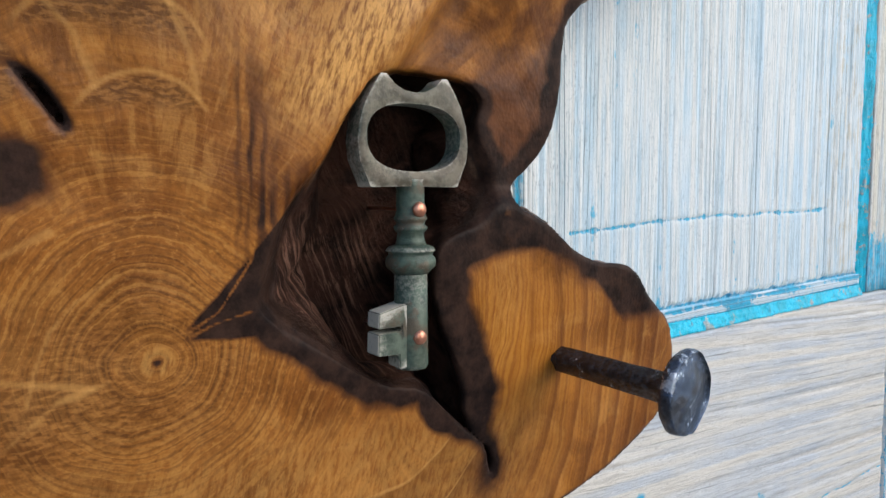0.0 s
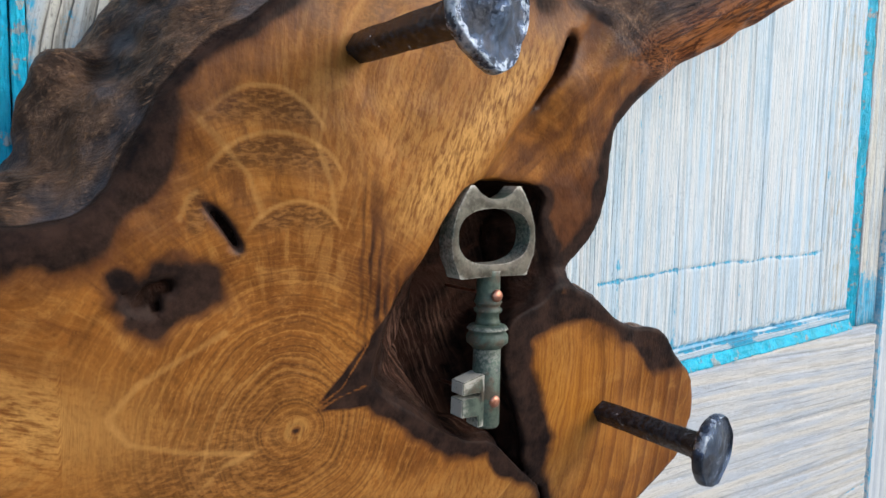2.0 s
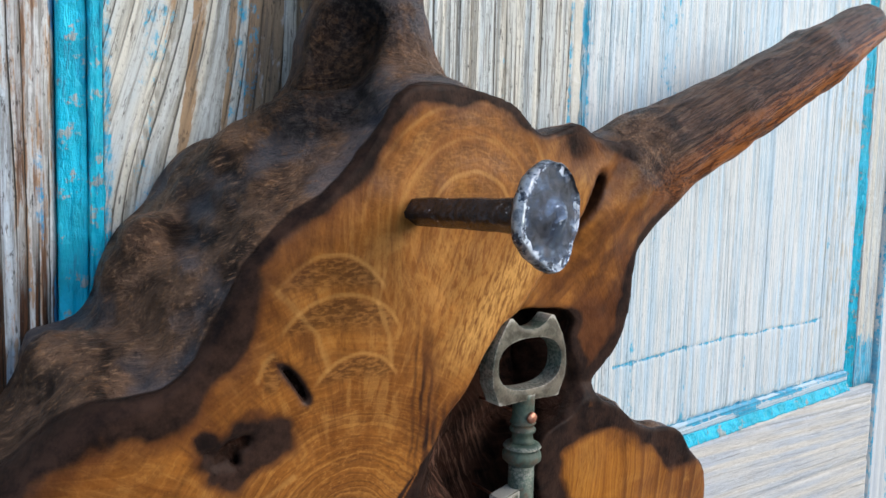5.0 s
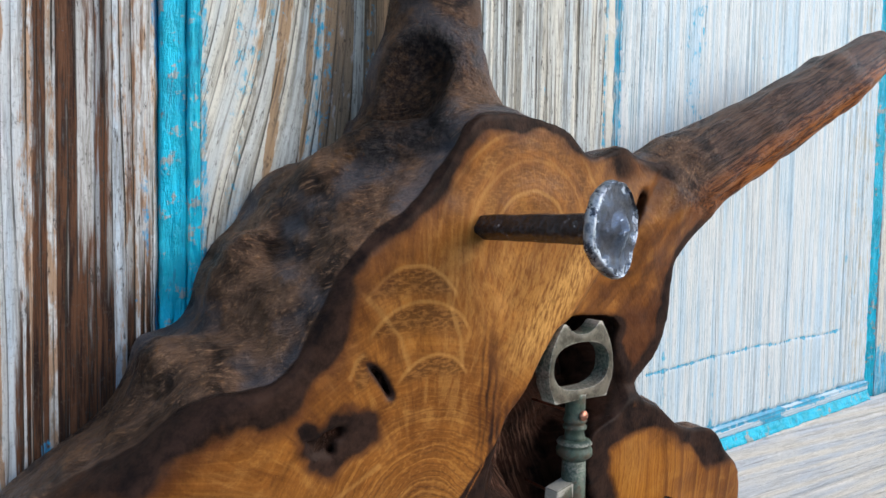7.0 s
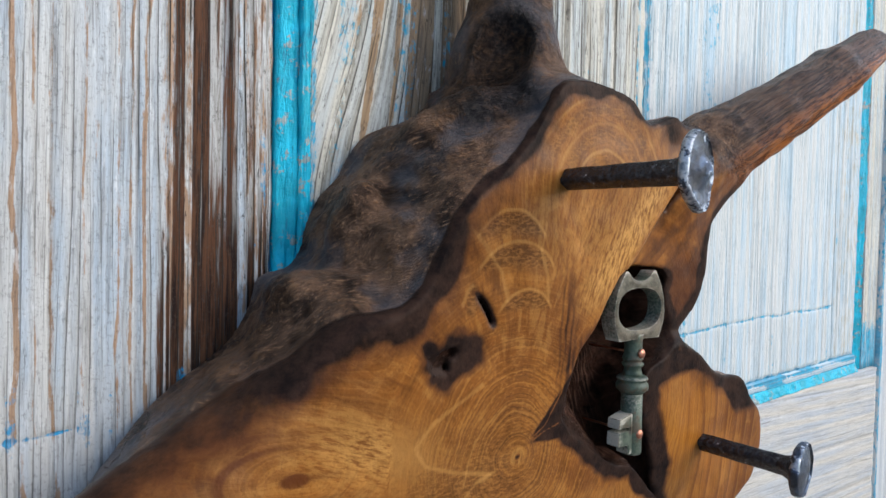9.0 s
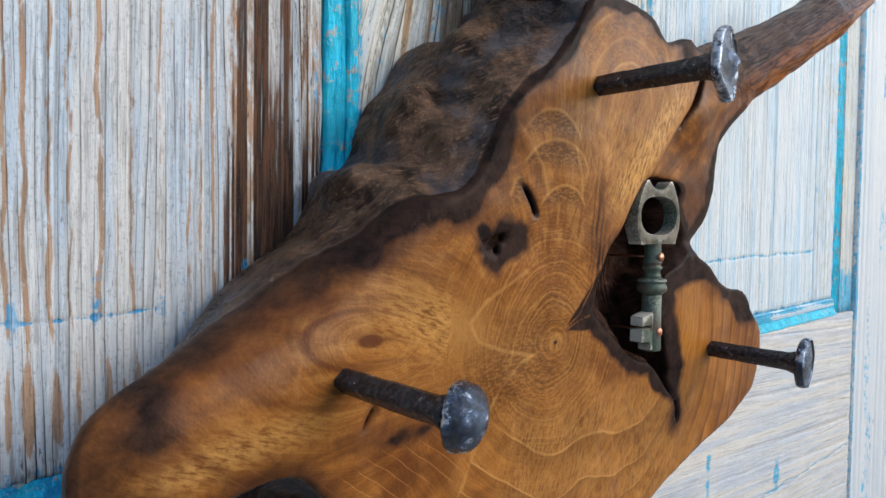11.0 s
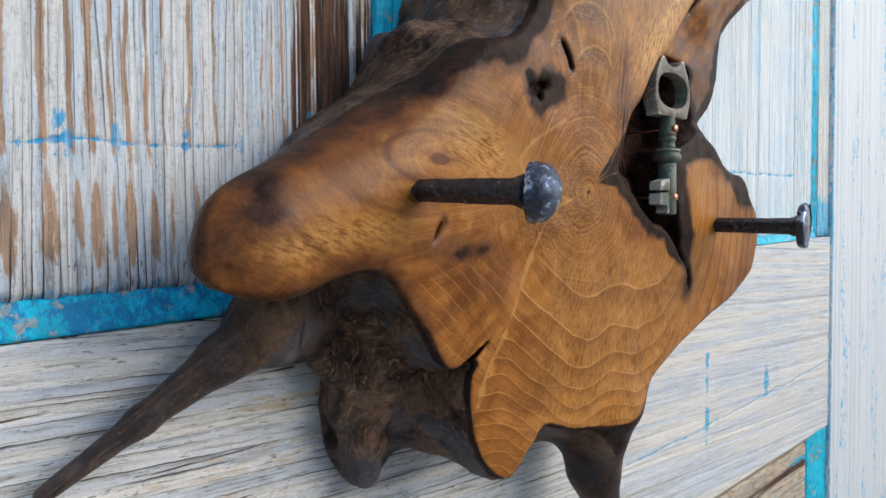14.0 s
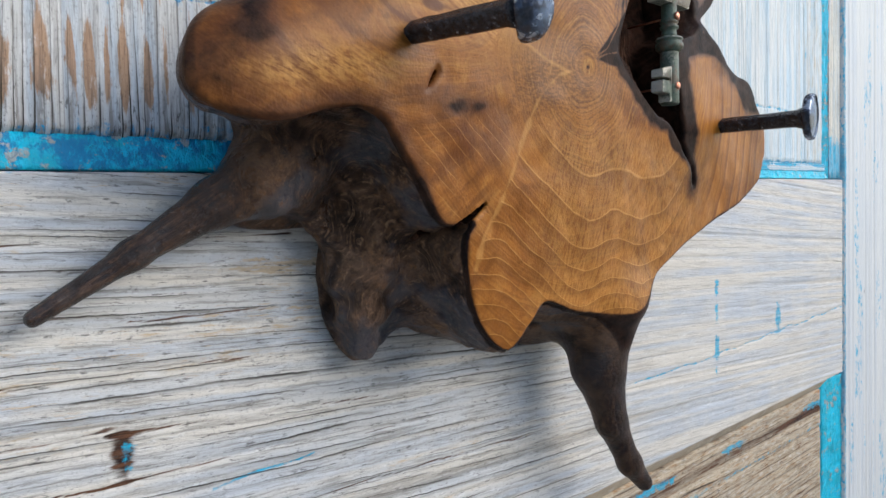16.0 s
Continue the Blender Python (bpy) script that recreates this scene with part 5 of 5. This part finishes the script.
    pale += 0.45 * np.exp(-((x + 0.020) / 0.010) ** 2 - ((z - 1.315) / 0.022) ** 2)
    tip = 0.40 * sstep(-0.408, -0.416, x) * sstep(-0.0140, -0.0160, y) * sstep(1.21, 1.20, z)
    bark, pale, stain = bark * (1 - 0.9 * tip), np.maximum(pale, 0.35 * tip), stain * (1 - 0.75 * tip)
    seam, deep, grow, grow_at, pale_low, rust = face_figure(x, z)
    angle = np.arctan2(z - 1.313, x + 0.1495)
    pale = np.maximum(pale, pale_low)
    along_branch = 0.913 * (z - 1.46) - 0.407 * (x - 0.0)
    hair = np.where(on_branch > 0.4, along_branch + 0.6 * y, 0.75 * z + 0.35 * x + 0.8 * y)
    hair = np.where((z < 1.30) & (x < -0.15), 0.9 * x + 0.6 * y, hair)
    normal = vertex_normals(verts, quads)
    rough = np.clip(np.maximum(np.maximum(bark, carved), on_branch), 0, 1)
    lumps = 0.0095 * (fbm(x * 34, y * 34, z * 34, 411) - 0.5) + 0.0045 * (fbm(x * 120, y * 120, z * 120, 421, 2) - 0.5)
    ridges = 0.0050 * (fbm((0.913 * x + 0.407 * z) * 22, y * 130, (0.913 * z - 0.407 * x) * 130, 441, 2) - 0.5)
    # Follows the bark lumps: high is rubbed pale, low takes painted shade.
    wear_shade = (fbm(x * 34, y * 34, z * 34, 411) - 0.5) * 1.3 + (fbm(x * 120, y * 120, z * 120, 421, 2) - 0.5) * 1.0
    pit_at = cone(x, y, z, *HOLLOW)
    # Mask for the painted shade inside the hollow.
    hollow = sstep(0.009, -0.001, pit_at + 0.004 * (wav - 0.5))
    crest = 0.0035 * np.exp(-((perp + 0.0045) / 0.005) ** 2) * sstep(-0.06, -0.075, y)
    lumps = lumps * (1 - 0.7 * on_branch) + on_branch * (ridges + crest) / 0.3
    keep = 1 - 0.7 * out_limb - 0.93 * sstep(1.175, 1.145, z) * sstep(-0.15, -0.13, x) - 0.95 * sstep(-0.318, -0.345, x) * sstep(1.262, 1.250, z)
    slim = (0.0040 * (fbm(x * 14, 0, z * 14, 431, 2) - 0.5) + 0.0012 * (fbm(x * 55, 0, z * 55, 432, 2) - 0.5)) * (1 - rough)
    move = (lumps * rough * np.clip(keep, 0.06, 1) + slim) * sstep(-0.002, -0.008, y)
    verts = verts + normal * move[:, None]
    normal = vertex_normals(verts, quads)
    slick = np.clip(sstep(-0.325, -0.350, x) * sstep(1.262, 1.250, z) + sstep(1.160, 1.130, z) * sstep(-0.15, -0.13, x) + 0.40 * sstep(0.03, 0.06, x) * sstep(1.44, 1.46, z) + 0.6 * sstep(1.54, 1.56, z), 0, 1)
    ruddy = on_branch * sstep(0.004, -0.003, perp + 0.003 * (wav - 0.5))
    dull = np.clip(on_branch + slick + 1.1 * carved, 0, 1)
    hair = np.where(on_branch > 0.4, along_branch + 0.35 * y, hair)
    hair = np.where((x < -0.318) & (z < 1.262), 0.86 * z - 0.50 * x + 0.45 * y, hair)
    hair = np.where((z < 1.165) & (x > -0.15), 0.95 * x + 0.30 * z + 0.40 * y, hair)
    hair = np.where(carved > 0.5, 0.90 * x + 0.42 * z + 0.30 * y, hair)
    lobed = sstep(-0.195, -0.225, x)
    dash_u = (1 - lobed) * (0.97 * x - 0.24 * z) + lobed * (0.94 * z + 0.34 * x)
    dash_v = 0.22 * ((1 - lobed) * (0.24 * x + 0.97 * z) + lobed * (0.94 * x - 0.34 * z))
    # Chisel marks, pale only where the pocket is lit; that light is painted.
    chisel_lit = 0.10 + 0.90 * sstep(1.362, 1.340, z + 0.02 * (wav - 0.5)) * sstep(-0.052, -0.075, x)
    high = np.clip(sstep(1.345, 1.375, z) + 0.9 * sstep(-0.20, -0.24, x), 0, 1)
    amber = np.exp(-((x + 0.012) / 0.040) ** 2 - ((z - 1.300) / 0.034) ** 2) * sstep(-0.055, -0.045, x)
    attributes = {"heart": np.hypot(x + 0.1495, z - 1.313) + 0.012 * (wav - 0.5), "limb": on_branch * sstep(0.0, 0.05, x), "high": high, "amber": amber, "chisel_lit": chisel_lit, "dash_u": dash_u, "dash_v": dash_v, "slick": slick, "hollow": hollow, "rust": rust, "ruddy": ruddy, "turn_x": np.cos(angle), "turn_z": np.sin(angle), "straight": dull, "ring": ring_field(x, z), "bark": np.maximum(bark * (1 - 0.85 * carved), 0), "stain": stain, "pale": np.clip(pale, 0, 1), "deep": deep, "seam": seam, "hair": hair, "carved": carved, "wear_shade": np.clip(0.5 + wear_shade, 0, 1), "grow": grow, "grow_at": grow_at}
    centre = verts[quads].mean(1)
    cx, cz = centre[:, 0], centre[:, 2]
    zone = np.zeros(len(quads), int)
    zone[(cx > 0.034) & (cz > 1.44)] = 1
    zone[cz > 1.525] = 2
    zone[(cx > 0.034) & (cz > 1.44)] = 1
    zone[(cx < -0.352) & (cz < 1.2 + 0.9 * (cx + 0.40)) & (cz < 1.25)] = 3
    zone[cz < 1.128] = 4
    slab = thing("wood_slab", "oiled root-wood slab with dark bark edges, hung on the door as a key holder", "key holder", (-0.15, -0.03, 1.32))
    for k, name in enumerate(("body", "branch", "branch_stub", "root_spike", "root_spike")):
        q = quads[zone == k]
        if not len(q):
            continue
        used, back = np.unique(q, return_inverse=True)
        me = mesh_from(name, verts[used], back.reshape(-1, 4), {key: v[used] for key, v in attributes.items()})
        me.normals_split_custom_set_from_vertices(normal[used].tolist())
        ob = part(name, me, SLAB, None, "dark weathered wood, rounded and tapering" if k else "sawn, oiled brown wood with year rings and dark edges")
        ob.parent = slab
        ob.matrix_parent_inverse = Matrix.Translation((0.15, 0.03, -1.32))
    return slab


build_slab()

# ---------------------------------------------------------------- forged nails


def nail(root, head, size, seed, dome, worn, tip, label, facets=True):
    """A forged nail: square hammered shank and an uneven, faceted head."""
    root, head = Vector(root), Vector(head)
    axis = (head - root).normalized()
    length = (head - root).length
    frame_m = axis.to_track_quat('Z', 'Y').to_matrix().to_4x4()
    base = thing("forged_nail", label, "nail", root, "nails in the slab")
    base.matrix_world = Matrix.Translation(root) @ frame_m @ Matrix.Rotation(radians(20 + seed * 13), 4, 'Z')
    rng = random.Random(seed)
    # shank
    verts, faces, m, rows = [], [], 16, 22
    for i in range(rows + 1):
        t = i / rows
        zz = -0.014 + (length + 0.010) * t
        half = 0.0043 + 0.0005 * t + (0.0016 * sstep(0.9, 1.0, t))
        for j in range(m):
            a = 2 * math.pi * (j + 0.5) / m
            c, s = math.cos(a), math.sin(a)
            r = half * min(1.32, 1 / max(abs(c), abs(s)))
            r *= 1 + 0.09 * (float(vnoise(zz * 160, c * 1.6, s * 1.6, seed)) - 0.5)
            verts.append((r * c, r * s, zz))
    for i in range(rows):
        for j in range(m):
            a, b = i * m + j, i * m + (j + 1) % m
            faces.append((a, b, b + m, a + m))
    faces += [tuple(range(m))[::-1], tuple(range(rows * m, rows * m + m))]
    worn_glint = [0.42 * float(vnoise(v[2] * 200, v[0] * 300, v[1] * 300, seed)) for v in verts]
    part("shank", mesh_from("shank", verts, faces, {"worn": worn_glint}), IRON, base, "black hammered square shank")
    # head
    verts, faces, m, rings = [], [], 64, 30
    cuts = [(rng.uniform(0, 6.283), rng.uniform(0.10, 0.50), rng.uniform(0.60, 1.0)) for _ in range(11 if facets else 0)]          # hammer blows
    for i in range(rings + 1):
        t = i / rings
        if t < 0.28:                       # underside
            q = t / 0.28
            rad, zz = 0.0045 + (size - 0.0045) * q, -0.0015 * q + 0.0015
        elif t < 0.50:                     # rim
            q = (t - 0.28) / 0.22
            rad, zz = size * (1 + 0.05 * math.sin(math.pi * q)), 0.0050 * q
        else:                              # crown
            q = (t - 0.50) / 0.50
            rad, zz = size * math.cos(q * math.pi / 2), 0.0050 + dome * math.sin(q * math.pi / 2)
        for j in range(m):
            a = 2 * math.pi * j / m
            k = 1 + 0.13 * (float(vnoise(math.cos(a) * 1.5 + 7, math.sin(a) * 1.5, 0, seed)) - 0.5) + 0.06 * (float(vnoise(math.cos(a) * 5, math.sin(a) * 5, 0, seed + 3)) - 0.5)
            px, py = rad * k * math.cos(a), rad * k * math.sin(a)
            hammer = 0.0014 * (float(vnoise(px * 95, py * 95, 3, seed + 9)) - 0.5) * (1 if t > 0.45 else 0.3)
            if t > 0.50 and cuts:
                level = min(0.0050 + dome * 1.15 * high - tilt * (px * math.cos(way) + py * math.sin(way)) * dome / 0.0045 for way, tilt, high in cuts)
                zz = min(zz, max(level, 0.0042))
            verts.append((px, py, length - 0.004 + zz + hammer))
    for i in range(rings):
        for j in range(m):
            a, b = i * m + j, i * m + (j + 1) % m
            faces.append((a, b, b + m, a + m))
    faces += [tuple(range(m))[::-1], tuple(range(rings * m, rings * m + m))]
    # Raises the rubbed edges and the painted blue-white sky reflection together.
    worn_glint = [worn * (0.46 + 0.13 * sstep(0.75, 1.0, math.hypot(v[0], v[1]) / size)) for v in verts]
    lean = Matrix.Rotation(radians(tip), 4, (base.matrix_world.to_3x3().inverted() @ Vector((0, 0, 1))))
    pivot = Vector((0, 0, length - 0.004))
    verts = [tuple(pivot + lean @ (Vector(v) - pivot)) for v in verts]
    part("head", mesh_from("head", verts, faces, {"worn": worn_glint}), IRON, base, "dented forged iron head with worn bright edges and painted-in bluish sky reflection")
    return base


nail((0.0105, -0.0790, 1.2927), (0.0137, -0.1412, 1.2912), 0.0148, 1, 0.0025, 1.0, 6, "black forged iron nail driven into the knob as a hook")
nail((-0.2805, -0.0770, 1.3104), (-0.2727, -0.1418, 1.3075), 0.0122, 2, 0.0080, 1.16, 24, "black forged iron nail with a domed head driven into the lobe", False)
nail((-0.1308, -0.0920, 1.4487), (-0.1289, -0.1603, 1.4495), 0.0158, 3, 0.0068, 1.22, 14, "black forged iron nail with a faceted blue-black head")

# ---------------------------------------------------------------- the key
KX, KY = -0.0645, -0.0815
key = thing("key_bottle_opener", "old greenish bronze key-shaped bottle opener riveted into the carved hollow", "key", (KX, KY, 1.35))
key_inverse = Matrix.Translation((-KX, -KY, -1.35))


def under_key(ob):
    ob.parent = key
    ob.matrix_parent_inverse = key_inverse
    return ob


def bow():
    """The bottle-opener ring: a plate with an oval opening and two horns."""
    n = 128
    half = [(0.0, 1.3966), (0.0040, 1.3970), (0.0080, 1.3990), (0.0112, 1.4021), (0.0132, 1.4022), (0.0158, 1.3985), (0.0192, 1.3925), (0.0214, 1.3860), (0.0222, 1.3795), (0.0216, 1.3735), (0.0192, 1.3680), (0.0176, 1.3642), (0.0, 1.3646)]
    line = half + [(-px, pz) for px, pz in half[-2:0:-1]]
    outer, inner = [], []
    for k in range(n):
        a = 2 * math.pi * k / n
        c, s = math.cos(a), math.sin(a)
        inner.append((0.0188 * math.copysign(abs(c) ** 0.80, c), 1.3812 + 0.0116 * math.copysign(abs(s) ** 0.80, s)))
        ix, iz = inner[-1][0], inner[-1][1] - 1.3815
        far = 0
        for (ax, az), (bx, bz) in zip(line, line[1:] + line[:1]):
            az, bz = az - 1.3815, bz - 1.3815
            den = ix * (bz - az) - iz * (bx - ax)
            if abs(den) > 1e-12:
                r = (ax * (bz - az) - az * (bx - ax)) / den
                t = (ax * iz - az * ix) / den
                if -1e-6 <= t <= 1 + 1e-6 and r > far:
                    far = r
        outer.append((ix * far, 1.3815 + iz * far))
    bm = bmesh.new()
    loops = []
    for share, lift in ((0.0, 0.0), (0.22, 0.0004), (0.5, 0.0006), (0.78, 0.0004), (1.0, 0.0)):
        loops.append([(o[0] + (i[0] - o[0]) * share, o[1] + (i[1] - o[1]) * share, lift) for o, i in zip(outer, inner)])
    front = [[bm.verts.new((KX + px, KY - 0.0045 - lift, pz)) for px, pz, lift in loop] for loop in loops]
    back = [[bm.verts.new((KX + px, KY + 0.0045 + lift, pz)) for px, pz, lift in loop] for loop in loops]
    for k in range(n):
        j = (k + 1) % n
        for a, b in zip(front, front[1:]):
            bm.faces.new((a[k], a[j], b[j], b[k]))
        for a, b in zip(back, back[1:]):
            bm.faces.new((a[j], a[k], b[k], b[j]))
        bm.faces.new((front[0][j], front[0][k], back[0][k], back[0][j]))
        bm.faces.new((front[-1][k], front[-1][j], back[-1][j], back[-1][k]))
    edges = [e for e in bm.edges if e.calc_face_angle(0) > 0.9]
    bmesh.ops.bevel(bm, geom=edges, offset=0.0007, segments=3, profile=0.6, affect='EDGES')
    return bm


def lathe(profile, m=32):
    bm = bmesh.new()
    rings = [[bm.verts.new((KX + 0.0005 + r * math.cos(2 * math.pi * j / m), KY + r * math.sin(2 * math.pi * j / m), z)) for j in range(m)] for r, z in profile]
    for a, b in zip(rings, rings[1:]):
        for j in range(m):
            bm.faces.new((a[j], a[(j + 1) % m], b[(j + 1) % m], b[j]))
    bm.faces.new(rings[0][::-1])
    bm.faces.new(rings[-1])
    return bm


ring_part = under_key(part("bow", bow(), RUBBED, None, "worn bronze bottle-opener ring with bright edges"))
ring_part.data.set_sharp_from_angle(angle=radians(40))
under_key(part("neck", lathe([(0.0056, 1.3670), (0.0050, 1.3640), (0.0050, 1.3560), (0.0056, 1.3540), (0.0060, 1.3532), (0.0052, 1.3522), (0.0050, 1.3512), (0.0060, 1.3504), (0.0058, 1.3492), (0.0046, 1.3482), (0.0050, 1.3455), (0.0058, 1.3435)]), BRONZE))
under_key(part("collar", lathe([(0.0058, 1.3440), (0.0080, 1.3432), (0.0088, 1.3420), (0.0080, 1.3412), (0.0078, 1.3404), (0.0088, 1.3392), (0.0090, 1.3378), (0.0088, 1.3362), (0.0072, 1.3348), (0.0062, 1.3338)]), BRONZE, None, "turned greenish bronze collar"))
under_key(part("shaft", lathe([(0.0059, 1.3345), (0.0060, 1.3150), (0.0061, 1.3010), (0.0056, 1.2999), (0.0030, 1.2997)]), BRONZE))


def bit():
    bm = bmesh.new()
    outline = [(0.0, 1.3238), (-0.0050, 1.3236), (-0.0146, 1.3212), (-0.0149, 1.3158), (-0.0056, 1.3160), (-0.0056, 1.3142), (-0.0149, 1.3139), (-0.0152, 1.3064), (-0.0068, 1.3060), (-0.0066, 1.3010), (0.0, 1.3008)]
    front = [bm.verts.new((KX + px, KY - 0.0042, pz)) for px, pz in outline]
    back = [bm.verts.new((KX + px, KY + 0.0042, pz)) for px, pz in outline]
    bm.faces.new(front)
    bm.faces.new(back[::-1])
    for k in range(len(outline)):
        j = (k + 1) % len(outline)
        bm.faces.new((front[j], front[k], back[k], back[j]))
    bmesh.ops.recalc_face_normals(bm, faces=bm.faces)
    bmesh.ops.bevel(bm, geom=[e for e in bm.edges if e.calc_face_angle(0) > 0.5], offset=0.0004, segments=2, affect='EDGES')
    return bm


key_bit = under_key(part("bit", bit(), BRONZE, None, "greenish bronze key bit with a slot"))
key_bit.data.set_sharp_from_angle(angle=radians(30))
for z in (1.3565, 1.3115):
    bm = bmesh.new()
    bmesh.ops.create_uvsphere(bm, u_segments=20, v_segments=10, radius=0.0027)
    for v in bm.verts:
        v.co = Vector((v.co.x, v.co.y * 0.55, v.co.z))
        v.co *= 1 + 0.10 * (float(vnoise(v.co.x * 900, v.co.y * 900, v.co.z * 900, 5)) - 0.5)
        v.co += Vector((KX + 0.0008, KY - 0.0056, z))
    pin = bmesh.ops.create_cone(bm, cap_ends=True, segments=14, radius1=0.0007, radius2=0.0007, depth=0.040)["verts"]
    for v in pin:
        v.co = Vector((KX + 0.0008 + v.co.x, KY + 0.0150 + v.co.z, z + v.co.y))
    under_key(part("rivet", bm, COPPER, None, "dull pink copper rivet"))
